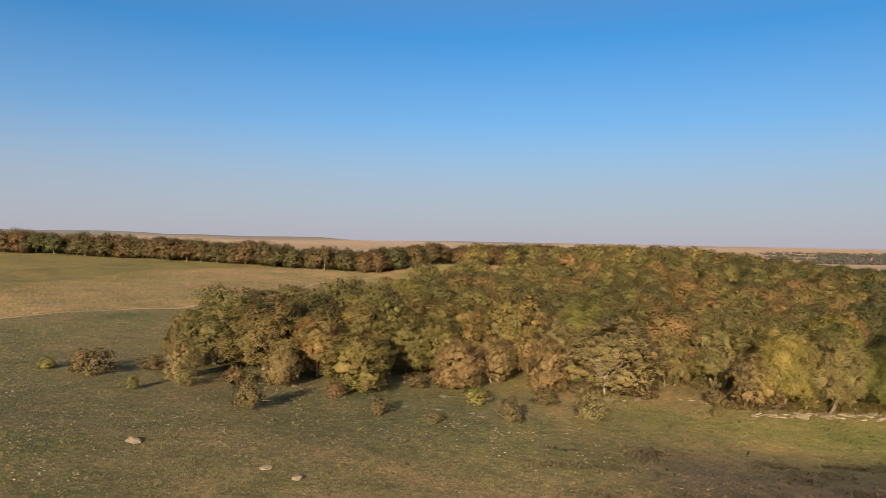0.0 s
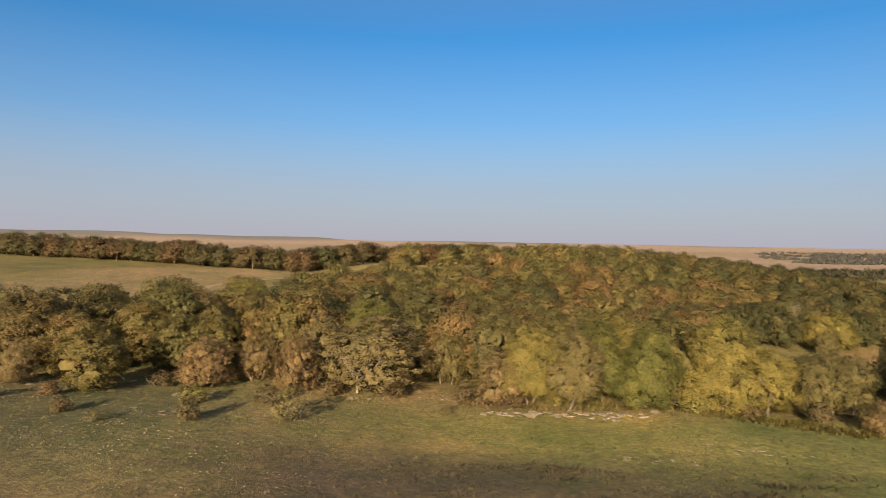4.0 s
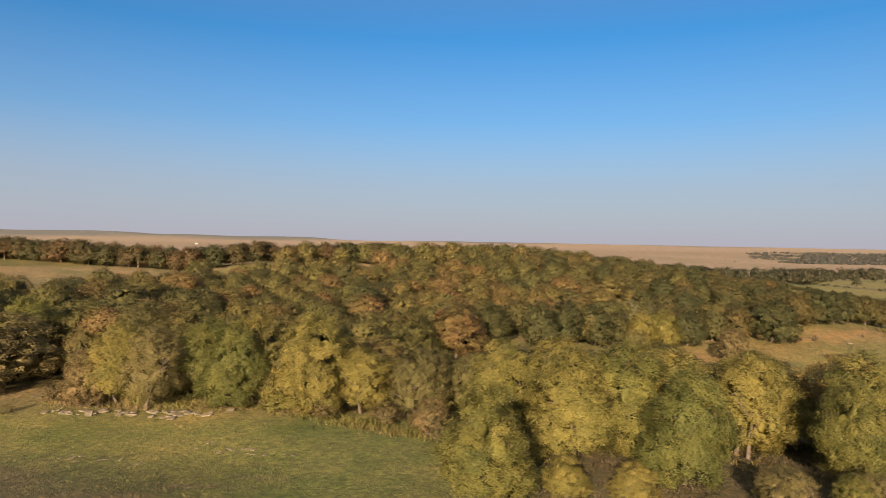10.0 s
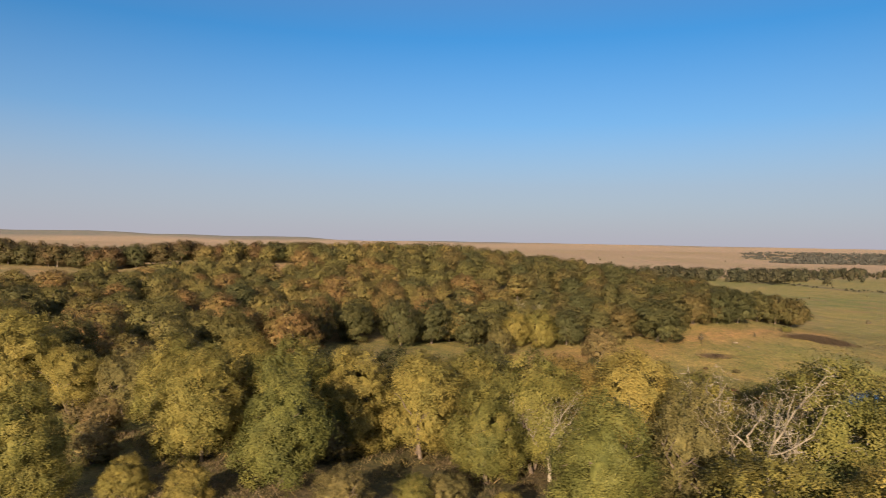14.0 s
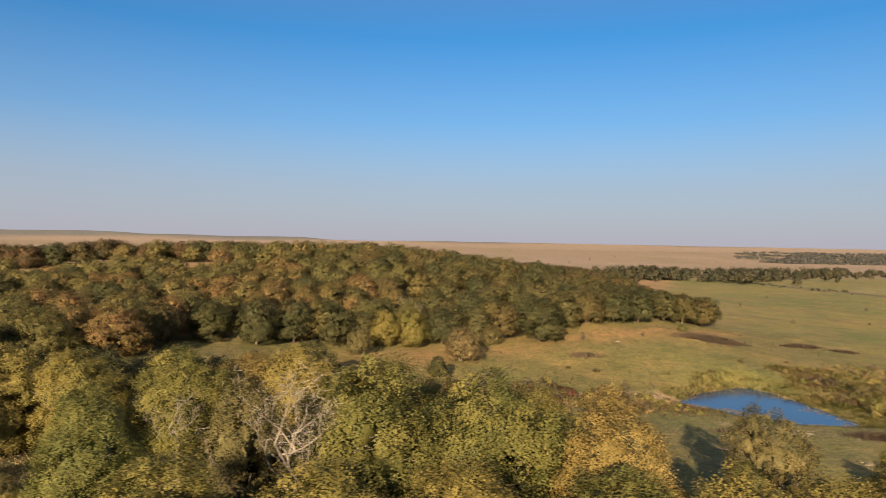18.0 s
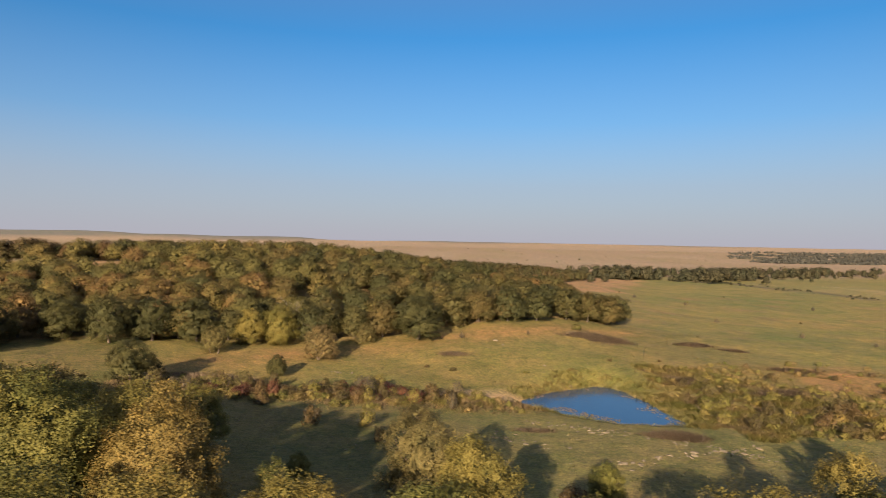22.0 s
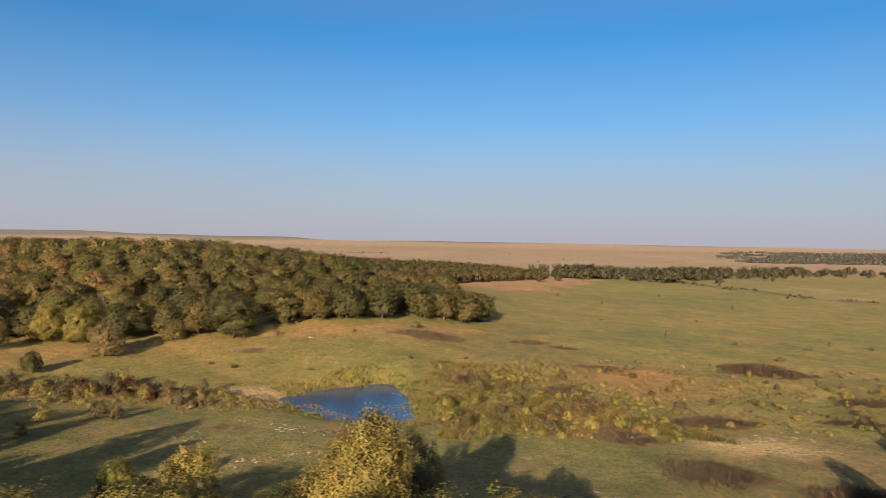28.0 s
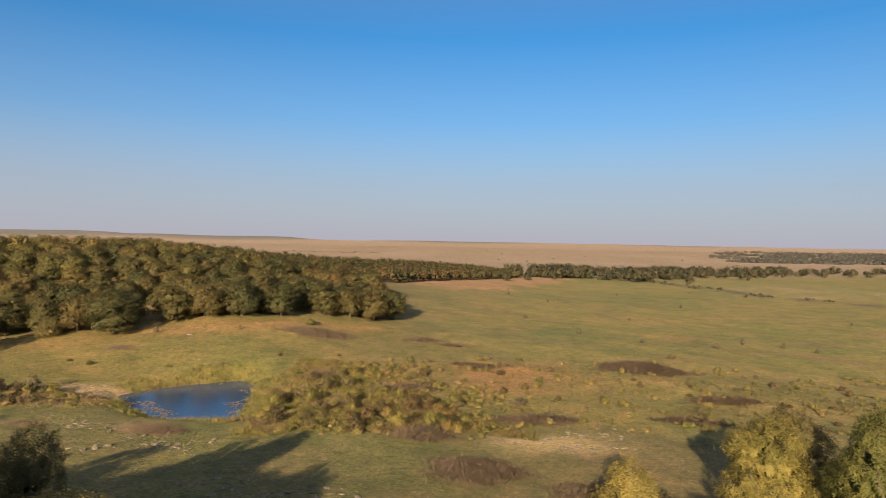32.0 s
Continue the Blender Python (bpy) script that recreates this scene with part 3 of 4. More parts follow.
    crown.add(*crown_mass(rng, n, leaf, height, radius, base, lobes, rng.normal(size=lobes) * 0.10 - 0.06, rough, solid))
    part("crown", crown.mesh("crown", mat), root)
    return tagged(root, label, category)


def set_down(ob, x, y, scale=1.0, turn=0.0, squash=1.0, sink=0.0):
    """Pose on the ground at x, y."""
    z = float(land(x, y)[0]) - sink
    return Matrix.Translation((x, y, z)) @ Matrix.Rotation(turn, 4, "Z") @ Matrix.Diagonal((scale, scale, scale * squash, 1))


def scatter(rng, ring, gap, tries, hole=None):
    """Places inside the ring, no two closer than the gap."""
    xs, ys = [q[0] for q in ring], [q[1] for q in ring]
    px, py = rng.uniform(min(xs), max(xs), tries), rng.uniform(min(ys), max(ys), tries)
    ok = inside(px, py, ring)
    cells, out = {}, []
    for x, y in zip(px[ok], py[ok]):
        if hole and hole(x, y):
            continue
        i, j = int(x // gap), int(y // gap)
        if all((x - u) ** 2 + (y - w) ** 2 > gap * gap for di in (-1, 0, 1) for dj in (-1, 0, 1) for u, w in cells.get((i + di, j + dj), ())):
            cells.setdefault((i, j), []).append((x, y))
            out.append((x, y))
    return np.array(out)


def stand(x, y, h, rad, tall, wide, turn, sink=0.05):
    """Pose on the ground for a tree of that height and crown radius; tall and wide are its kind's."""
    z = float(land(x, y)[0]) - sink
    return Matrix.Translation((x, y, z)) @ Matrix.Rotation(turn, 4, "Z") @ Matrix.Diagonal((rad / wide, rad / wide, h / tall, 1))


rng = np.random.default_rng(11)
OAK_LABEL = "rounded post oak with olive and russet autumn leaves"
OLIVE_LABEL = "rounded post oak with dark olive-green leaves"
oaks = [tree_kind("oak_tree", 100 + k, M_OAK if k < 5 else M_OLIVE, 9900, 0.10, 7.4, 4.2 + 0.25 * (k % 3), 0.6, 60 + 8 * (k % 4), OAK_LABEL if k < 5 else OLIVE_LABEL) for k in range(10)]
stands = scatter(rng, WOOD, 6.7, 12000, lambda x, y: 14 < x < 42 and 207 < y < 237)   # a glade behind the hayfield
# the trees of the wood's near side stand singly, those behind as one canopy
order = np.argsort(stands[:, 1] - 0.55 * stands[:, 0] + 6 * noise2(stands[:, 0], stands[:, 1], 12))
single, rest = stands[order[:290]], stands[order[290:]]
for k, (x, y) in enumerate(single):
    olive = rng.random() < 0.12 + 0.78 * np.clip((x - 60) / 60, 0, 1)
    o = copy_thing(oaks[5 * olive + k % 5], set_down(None, x, y, rng.uniform(0.86, 1.13), rng.uniform(0, 6.3), rng.uniform(0.92, 1.06)))
    tagged(o, group="oaks of the wood")


def canopy(name, places, kinds, mat, label, low=0.85, high=1.14):
    """Many trees too far off to count, as one mesh."""
    m = Mass()
    z = land(places[:, 0], places[:, 1])
    for k, (x, y) in enumerate(places):
        v, f, nn = kinds[k % len(kinds)]
        a, s = rng.uniform(0, 6.3), rng.uniform(low, high)
        c, sn = math.cos(a) * s, math.sin(a) * s
        w = np.stack([v[:, 0] * c - v[:, 1] * sn + x, v[:, 0] * sn + v[:, 1] * c + y, v[:, 2] * s * rng.uniform(0.9, 1.08) + z[k]], -1)
        q = np.stack([nn[:, 0] * c - nn[:, 1] * sn, nn[:, 0] * sn + nn[:, 1] * c, nn[:, 2] * s], -1) / s
        m.add(w, f, np.clip(rng.beta(1.5, 1.9), 0, 1) - 0.06, q)
    return tagged(new(name, m.mesh(name, mat)), label, "trees", kind="stuff")


def far_kinds(count, n, leaf, height, radius, base, lobes, solid=1.0):
    out = []
    for k in range(count):
        r = np.random.default_rng(300 + k)
        v, f, t, nn = crown_mass(r, n, leaf, height, radius, base, lobes, np.zeros(lobes), solid=solid)
        out.append((v, f, nn))
    return out


wood_kinds = far_kinds(7, 2900, 0.145, 7.4, 4.5, 0.6, 40)
east = rng.random(len(rest)) < 0.1 + 0.75 * np.clip((rest[:, 0] - 60) / 60, 0, 1)
canopy("oak_canopy", rest[~east], wood_kinds, M_FOREST, "dense oak canopy over the hill in autumn colours")
canopy("oak_canopy", rest[east], wood_kinds, M_OLIVEWOOD, "dense olive-green oak canopy over the hill")


# ---------------------------------------------------------------- trees that stand singly
def dead_tree(name, seed, label, height=9.5):
    r = np.random.default_rng(seed)
    root = new(name)
    wood, tips = Mass(), []
    trunk = [(0, 0, -0.4), (0.1, 0, height * 0.14), (-0.1, 0.1, height * 0.3), (0.2, 0, height * 0.42)]
    tube(wood, trunk, (0.34, 0.26, 0.22, 0.17), 8)
    part("trunk", wood.mesh("trunk", M_PALE, True), root)
    for k in range(6):
        arm = Mass()
        a = k * 1.05 + r.uniform(0, 0.5)
        limb(r, trunk[2 + k % 2], (math.cos(a), math.sin(a), r.uniform(0.7, 1.5)), height * r.uniform(0.36, 0.5), 0.15, arm, 3, tips, 0.45, 6)
        part("limb", arm.mesh("limb", M_PALE, True), root)
    # grey spray of fine twigs
    tips = np.array(tips)
    at = np.repeat(tips, 7, 0) + r.normal(size=(len(tips) * 7, 3)) * 0.40
    v, f, nn = kites(r, at, r.normal(size=at.shape), 0.30, 0.035)
    m = Mass()
    m.add(v, f)
    part("twig_spray", m.mesh("twig_spray", M_GREYTWIG), root, "fine grey twigs")
    return tagged(root, label, "tree")


def shrub_kind(name, seed, mat, n, leaf, label, slim=0.5, lobes=26, solid=0.55, rough=0.62):
    """A bush 2 m high and 2.4 m across: stems and foliage."""
    r = np.random.default_rng(seed)
    root = new(name)
    tips = []
    for k in range(5):
        a = k * 1.26 + r.uniform(0, 0.4)
        wood = Mass()
        limb(r, (0.12 * math.cos(a), 0.12 * math.sin(a), -0.1), (0.6 * math.cos(a), 0.6 * math.sin(a), 1), 1.5, 0.035, wood, 1, tips, 0.4, 4)
        part("stem", wood.mesh("stem", M_BARK, True), root)
    m = Mass()
    m.add(*crown_mass(r, n, leaf, 2.0, 1.2, 0.03, lobes, r.normal(size=lobes) * 0.08 - 0.08, rough, solid, slim))
    part("foliage", m.mesh("foliage", mat), root)
    return tagged(root, label, "bush")


M_GREYTWIG = bark_material("grey_twigs", (0.20, 0.17, 0.14), (0.36, 0.31, 0.26))
M_SAGE = leaf_material("grey_leaves", [(0.0, (0.160, 0.142, 0.054)), (1.0, (0.212, 0.170, 0.070))])
M_DARKTWIG = leaf_material("dark_twigs", [(0.0, (0.080, 0.068, 0.046)), (1.0, (0.125, 0.098, 0.062))], through=0.05)
M_BROWN = leaf_material("brown_leaves", [(0.0, (0.120, 0.096, 0.042)), (0.6, (0.145, 0.104, 0.046)), (1.0, (0.165, 0.104, 0.048))])
M_MAROON = leaf_material("maroon_leaves", [(0.0, (0.12, 0.045, 0.035)), (1.0, (0.17, 0.075, 0.045))])

# kinds: height 8 m and crown radius 3.4 m each
GREEN_LABEL = "leafy elm turning olive and yellow beside the meadow"
KINDS = {
    "green": [tree_kind("elm_tree", 40 + k, M_GREEN, 64000, 0.047, 8.0, 3.4, 0.25, 66 + 8 * k, GREEN_LABEL, stems=1 + k % 2) for k in range(4)],
    "gold": [tree_kind("golden_tree", 50 + k, M_GOLD, 64000, 0.047, 8.0, 3.4, 0.7, 72, "golden autumn tree with dense yellow leaves") for k in range(2)],
    "thin": [tree_kind("thin_tree", 60 + k, M_SAGE, 42000, 0.046, 8.0, 3.4, 0.2, 84, "half-bare tree with sparse greyish leaves", stems=2, solid=0.85, rough=0.45) for k in range(2)],
    "rust": [tree_kind("rusty_oak", 70 + k, M_RUST, 26000, 0.064, 8.0, 3.4, 0.15, 84, "spreading oak with rusty brown leaves", stems=2, solid=0.85, rough=0.42) for k in range(3)],
    "dusk": [tree_kind("olive_oak", 90 + k, M_OLIVE, 24000, 0.070, 8.0, 3.4, 0.6, 72, "dark olive oak with a russet tinge") for k in range(2)],
    "west": [tree_kind("edge_oak", 110 + k, M_OAK, 24000, 0.070, 8.0, 3.4, 0.4, 66 + 6 * k, "dense oak turning olive and russet on the edge of the wood") for k in range(3)],
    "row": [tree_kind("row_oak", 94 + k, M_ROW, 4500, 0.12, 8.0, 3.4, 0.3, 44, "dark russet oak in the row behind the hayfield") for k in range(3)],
    "oak": [tree_kind("edge_oak", 80 + k, M_OLIVE, 24000, 0.070, 8.0, 3.4, 0.6, 66 + 6 * k, "dense olive-green oak on the edge of the wood") for k in range(4)]}
PROTOTYPES = [o for kind in KINDS.values() for o in kind]


def plant(rows, group, wide=1.0):
    """Rows of x, y, height, radius and kind."""
    for k, (x, y, h, rad, kind) in enumerate(rows):
        kind = "west" if kind == "oak" and x < 66 else kind
        ob = KINDS[kind][k % len(KINDS[kind])]
        tagged(copy_thing(ob, stand(x, y, h * 1.06, rad * wide, 8.0, 3.4, 2.4 * k)), group=group)


# trees at the left end of the wood
plant([(-18.1, 66, 7.4, 4.8, "dusk"), (-23.6, 67.5, 6.2, 3.9, "dusk"), (-27, 70, 5.2, 3.0, "dusk"), (-12.4, 65, 6.2, 3.0, "oak"), (-7.5, 59.0, 5.8, 3.4, "oak"), (-15, 73, 7.0, 4.2, "dusk"),
       (-9, 72, 6.8, 3.8, "oak"), (-21, 78, 6.6, 3.8, "dusk"), (-3.5, 69, 6.0, 3.2, "oak"), (-13, 86, 7.2, 4.4, "oak"), (-19.2, 85, 6.6, 3.6, "dusk"), (-5, 80, 7.2, 4.2, "oak"),
       (-5.5, 97, 7.8, 5.0, "green"), (-23.5, 59.0, 3.4, 1.7, "rust"), (-14.6, 59.5, 3.6, 1.8, "rust"), (1.6, 62.5, 4.6, 2.9, "rust"), (-0.5, 70.5, 6.6, 3.4, "oak"), (7.2, 71.5, 8.4, 4.0, "oak")],
      "trees at the end of the wood")
plant([(3, 75, 7.2, 3.8, "oak"), (10.2, 62.5, 5.2, 2.2, "rust"), (11.8, 67.5, 6.4, 3.4, "rust"), (17.6, 65.5, 6.9, 5.8, "rust"), (24.9, 69.5, 5.6, 2.2, "thin"),
       (30.5, 70.5, 8.2, 4.2, "thin"), (16, 74, 7.8, 4.2, "green"), (22, 76, 7.8, 4.2, "oak"), (5.5, 66.0, 4.4, 2.4, "rust"), (9.5, 77, 7.6, 4.2, "oak"), (28, 77, 7.8, 4.2, "oak")],
      "rusty oaks before the wood")
# the meadow's edge
plant([(29.6, 61.2, 4.8, 2.5, "rust"), (32.6, 61.6, 7.2, 3.2, "green"), (36.2, 60.5, 7.0, 3.4, "thin"), (39.4, 64.0, 7.2, 3.4, "green"), (43.2, 61.0, 7.2, 3.2, "green"), (46.8, 63.5, 7.8, 3.6, "oak"),
       (50.5, 61.5, 8.6, 3.9, "green"), (55.0, 61.8, 5.9, 3.3, "green"), (60.2, 62.0, 6.0, 3.2, "thin"), (64.8, 64.8, 5.6, 3.2, "thin"), (36, 70, 7.6, 4.0, "oak"), (42.5, 70, 7.8, 4.2, "green"),
       (49.5, 69.5, 7.8, 4.2, "oak")], "trees along the meadow edge")
plant([(64.6, 105.0, 8.4, 5.2, "oak"), (57.5, 99.0, 8.0, 4.6, "oak"), (62.6, 67.5, 5.4, 3.4, "oak"), (55.6, 70.5, 6.2, 3.8, "oak"), (57.0, 80.0, 6.6, 4.2, "oak"), (66.0, 116.0, 7.8, 4.6, "oak")],
      "oaks beside the clearing")
# the near belt of trees
plant([(65.0, 39.0, 6.9, 2.9, "green"), (67.4, 54.5, 7.6, 3.4, "green"), (72.4, 57.0, 8.0, 4.0, "green"), (71.6, 48.6, 7.6, 3.4, "green"), (78.4, 44.2, 7.4, 3.2, "green"), (77.0, 52.6, 8.4, 4.0, "green"),
       (81.4, 55.0, 7.9, 3.8, "green"), (87.4, 54.6, 8.2, 3.9, "green"), (92.0, 47.6, 6.7, 2.8, "green"), (96.0, 53.0, 9.0, 4.2, "green"), (84.2, 62.5, 7.6, 4.2, "oak"), (91.6, 61.5, 8.0, 4.2, "green"),
       (97.3, 37.0, 8.0, 3.2, "green"), (104.4, 42.4, 8.8, 3.2, "thin"), (99.6, 61.0, 8.4, 5.0, "gold"), (104.5, 56.5, 9.8, 4.8, "green"), (95.5, 66.0, 7.2, 4.4, "oak"), (112.5, 66.5, 6.0, 3.6, "green"), (88.0, 67.0, 6.8, 4.2, "oak"), (106.0, 67.0, 6.6, 4.0, "oak"), (76.6, 62.5, 7.0, 4.0, "oak"), (70.0, 64.0, 6.4, 3.8, "oak"),
       (98.0, 75.5, 5.6, 3.6, "green"), (86.5, 74.0, 5.4, 3.4, "oak")],
      "trees of the near belt")
plant([(112.4, 41.0, 11.4, 5.0, "green"), (119.0, 43.0, 11.4, 5.2, "green"), (122.4, 48.8, 10.2, 4.4, "green"), (126.8, 43.0, 11.0, 4.3, "gold"), (133.9, 41.4, 7.8, 2.0, "green"), (117.6, 72.5, 6.6, 3.4, "green"),
       (142.2, 54.5, 8.8, 3.7, "thin"), (145.6, 43.6, 9.8, 3.4, "green"), (115.0, 54.5, 8.6, 4.2, "green"), (109.0, 61.5, 8.0, 4.4, "oak"), (131.2, 60.6, 3.2, 1.3, "green"), (108.5, 51.0, 8.8, 3.8, "green")],
      "trees of the near belt")
# the pair at x 230 and 226.5 is unseen, added for its shadows
plant([(169.6, 44.8, 9.4, 3.2, "green"), (178.6, 49.6, 9.6, 3.2, "green"), (182.4, 52.0, 9.8, 3.2, "thin"), (180.4, 39.6, 13.2, 3.8, "green"), (223.8, 51.4, 9.2, 3.2, "green"), (241.6, 66.8, 9.4, 4.4, "green"),
       (247.5, 73.0, 9.0, 3.8, "thin"), (247.2, 60.0, 12.0, 3.6, "green"), (230.0, 40.0, 9.0, 4.0, "green"), (226.5, 43.0, 8.4, 3.6, "green"), (157.8, 59.5, 4.2, 1.9, "green")], "trees beside the creek bottom")
# unseen trees added below the view to cast long shadows on the turf
plant([(104, 31, 7.0, 3.8, "green"), (111, 32, 7.6, 4.0, "green"), (117, 33.5, 8.0, 4.0, "green"), (124, 32, 8.6, 4.0, "green"), (130, 34, 9.0, 4.0, "green"), (136, 36, 8.8, 3.8, "green"), (143, 35, 9.6, 3.8, "green"),
       (151, 35, 9.6, 4.0, "green"), (158, 33, 10.6, 4.0, "green"), (165, 35, 9.9, 4.4, "green"), (173, 34, 10.4, 4.6, "green"), (180.5, 33, 10.8, 4.4, "green"), (187.5, 36, 10.8, 4.8, "green"), (190, 42, 8.6, 4.6, "green"), (169, 39, 9.2, 4.4, "green"), (176.4, 37.5, 9.6, 4.6, "green"), (184.4, 38, 9.8, 4.8, "green"), (184.2, 43.5, 8.0, 4.2, "green"), (187.4, 46.5, 6.8, 3.8, "green"), (176.0, 44.0, 7.6, 3.8, "green"), (161.5, 38, 9.0, 4.2, "green")], "trees of the near belt", 1.15)
# the edge of the oak hill
plant([(72, 126, 7.0, 3.5, "oak"), (81, 126, 8.4, 3.5, "oak"), (86.6, 131.5, 8.2, 3.9, "oak"), (94, 135.6, 8.0, 4.0, "oak"), (103.8, 137.8, 7.0, 2.7, "green"),
       (109.4, 140, 7.8, 3.2, "green"), (120.2, 130, 6.4, 3.0, "rust"), (127, 145.6, 4.0, 2.1, "thin"), (138.0, 150.5, 9.4, 5.2, "oak"), (160.4, 171, 8.6, 4.2, "oak"),
       (168.6, 177.5, 8.4, 4.2, "oak"), (178.5, 187, 8.2, 4.2, "oak"), (191.5, 193, 8.2, 4.6, "oak"), (115.4, 115.0, 3.6, 1.6, "oak"), (96.4, 102.4, 6.2, 3.1, "oak")],
      "oaks on the edge of the hill", 1.28)
plant([(100, 128, 5.0, 2.0, "thin"), (116, 143, 7.4, 3.4, "oak"), (130, 151, 7.6, 3.6, "oak"), (147, 163, 7.8, 3.6, "oak"), (153, 167.5, 7.8, 3.6, "oak"),
       (185, 189.5, 8.0, 3.8, "oak"), (78, 71, 5.6, 2.8, "oak"), (92, 70, 6.6, 2.9, "oak"), (84.5, 69.5, 6.2, 2.8, "oak")], "oaks on the edge of the hill", 1.28)
# small trees in the shade of the belt
plant([(70, 41, 2.4, 1.6, "green"), (74, 40.4, 2.4, 1.5, "green"), (83, 40.2, 2.6, 1.8, "thin"), (87.2, 40.4, 2.2, 1.3, "green"), (89.4, 41.6, 2.2, 1.4, "thin"),
       (100.6, 47.0, 3.0, 1.7, "rust"), (92.6, 38.6, 2.2, 1.4, "green"), (80.5, 51, 3.0, 1.7, "rust"), (61.4, 54.6, 2.8, 1.7, "rust"), (64.6, 47.5, 2.8, 1.8, "rust")],
      "saplings under the belt")
dead = dead_tree("dead_tree", 5, "bare bleached dead tree with pale forked limbs", 9.8)
dead.matrix_basis = stand(108.0, 40.2, 8.9, 3.0, 9.8, 3.4, 0.6)
for x, y, h, a in ((96.9, 50.2, 6.0, 1.0), (16.0, 63.2, 4.2, 2.0), (108.4, 152.0, 6.5, 4.4)):
    copy_thing(dead, stand(x, y, h, h * 0.36, 9.8, 3.4, a))

# ---------------------------------------------------------------- bushes
BUSHES = {
    "brown": [shrub_kind("bush", 1 + k, M_BROWN, 1200, 0.08, "loose bush with dry brown leaves on the grass") for k in range(4)],
    "green": [shrub_kind("bush", 5 + k, M_GREEN, 1200, 0.08, "low leafy bush turning yellow-green") for k in range(4)],
    "gold": [shrub_kind("bush", 25 + k, M_GOLD, 1200, 0.08, "bright yellow-leaved bush among the weeds") for k in range(2)],
    "pale": [shrub_kind("bush", 9 + k, M_SAGE, 1300, 0.08, "pale grey bush with thin twigs", 0.3, solid=0.3) for k in range(2)],
    "dark": [shrub_kind("bush", 15 + k, M_DARKTWIG, 1300, 0.09, "dark twiggy bush in the pasture", 0.25, solid=0.35) for k in range(2)],
    "red": [shrub_kind("bush", 12 + k, M_MAROON, 1200, 0.08, "dark maroon sumac bush") for k in range(2)]}


def bushes(rows, group):
    for k, (x, y, h, rad, kind) in enumerate(rows):
        ob = BUSHES[kind][k % len(BUSHES[kind])]
        tagged(copy_thing(ob, stand(x, y, h, rad, 2.0, 1.2, 1.9 * k)), group=group)


bushes([(-14.2, 48.0, 2.7, 1.3, "brown"), (-31.5, 59.4, 2.6, 1.7, "brown"), (-33.6, 60.6, 2.2, 1.3, "brown"), (-25.0, 52.5, 1.3, 0.6, "green"), (-4.7, 49.4, 1.4, 0.9, "brown"),
        (5.3, 48.6, 2.0, 1.0, "brown"), (-0.6, 46.4, 0.9, 0.8, "pale"), (-22.0, 55.4, 1.9, 1.1, "pale"), (12.2, 51.6, 2.8, 1.7, "pale"), (9.2, 56.6, 1.7, 1.2, "brown"),
        (-37.4, 61.4, 1.2, 0.9, "green"), (-28.0, 62.4, 1.6, 1.2, "brown"), (-18.5, 58.0, 1.8, 1.2, "brown"), (-9.0, 55.0, 1.4, 1.0, "brown"), (3.0, 55.6, 1.8, 1.2, "green")],
       "bushes of the meadow")
bushes([(34.8, 61.0, 1.6, 1.3, "green"), (42.0, 60.4, 1.7, 1.5, "green"), (47.4, 60.0, 1.8, 1.7, "green"), (52.0, 58.6, 1.8, 1.3, "brown"), (57.6, 57.6, 2.2, 1.3, "brown"),
        (62.4, 52.0, 2.4, 1.2, "brown"), (26.2, 61.6, 1.7, 1.2, "brown"), (13.6, 62.0, 1.6, 1.3, "brown"), (19.6, 62.6, 1.7, 1.4, "brown"), (24.6, 57.4, 0.9, 0.7, "pale"),
        (0.5, 62.2, 2.2, 1.4, "brown"), (-2.4, 61.8, 1.6, 1.2, "brown"), (31.0, 60.0, 1.4, 1.1, "brown")], "bushes along the wood")
bushes([(134.4, 109.2, 1.9, 2.0, "red"), (131.4, 109.6, 1.6, 1.6, "red"), (137.2, 109.4, 1.5, 1.4, "red"), (127.6, 105.4, 2.2, 1.3, "brown"), (124.0, 104.0, 2.6, 1.2, "green"),
        (120.6, 103.0, 1.7, 1.5, "brown"), (131.0, 102.0, 2.6, 1.4, "brown"), (141.4, 107.8, 1.6, 1.3, "pale"), (146.0, 108.6, 1.4, 1.1, "brown"), (113.4, 101.5, 1.4, 1.8, "red"),
        (108.4, 101.8, 1.3, 1.8, "red"), (139.0, 92.4, 2.0, 1.3, "brown"), (141.2, 92.0, 2.4, 1.0, "brown"), (134.0, 88.0, 2.2, 1.2, "green"), (136.4, 80.0, 1.9, 0.9, "brown"),
        (158.6, 62.6, 2.2, 1.4, "green"), (155.6, 61.8, 1.7, 1.6, "brown"), (127.0, 87.0, 2.6, 1.4, "brown"), (118.0, 96.0, 2.0, 1.4, "brown")], "bushes of the creek")
bushes([(186.0, 101.0, 2.0, 1.5, "green"), (185.5, 107.0, 2.6, 1.4, "green"), (188.4, 96.0, 2.2, 1.4, "brown"), (191.0, 118.6, 2.8, 1.7, "pale"), (195.0, 119.6, 2.4, 1.4, "pale"),
        (198.6, 97.6, 1.9, 1.2, "brown"), (205.4, 94.8, 2.7, 1.4, "green"), (209.8, 96.8, 2.2, 1.3, "green"), (206.4, 106.4, 2.9, 1.9, "brown"), (209.0, 107.6, 2.6, 1.5, "brown"),
        (202.0, 104.0, 2.0, 1.4, "brown"), (213.8, 109.4, 1.7, 1.2, "pale"), (193.4, 103.0, 2.2, 1.3, "brown"), (190.2, 111.0, 2.4, 1.4, "green"), (197.0, 110.0, 1.8, 1.3, "brown"),
        (200.4, 99.0, 2.2, 1.0, "brown")], "bushes on the dam")
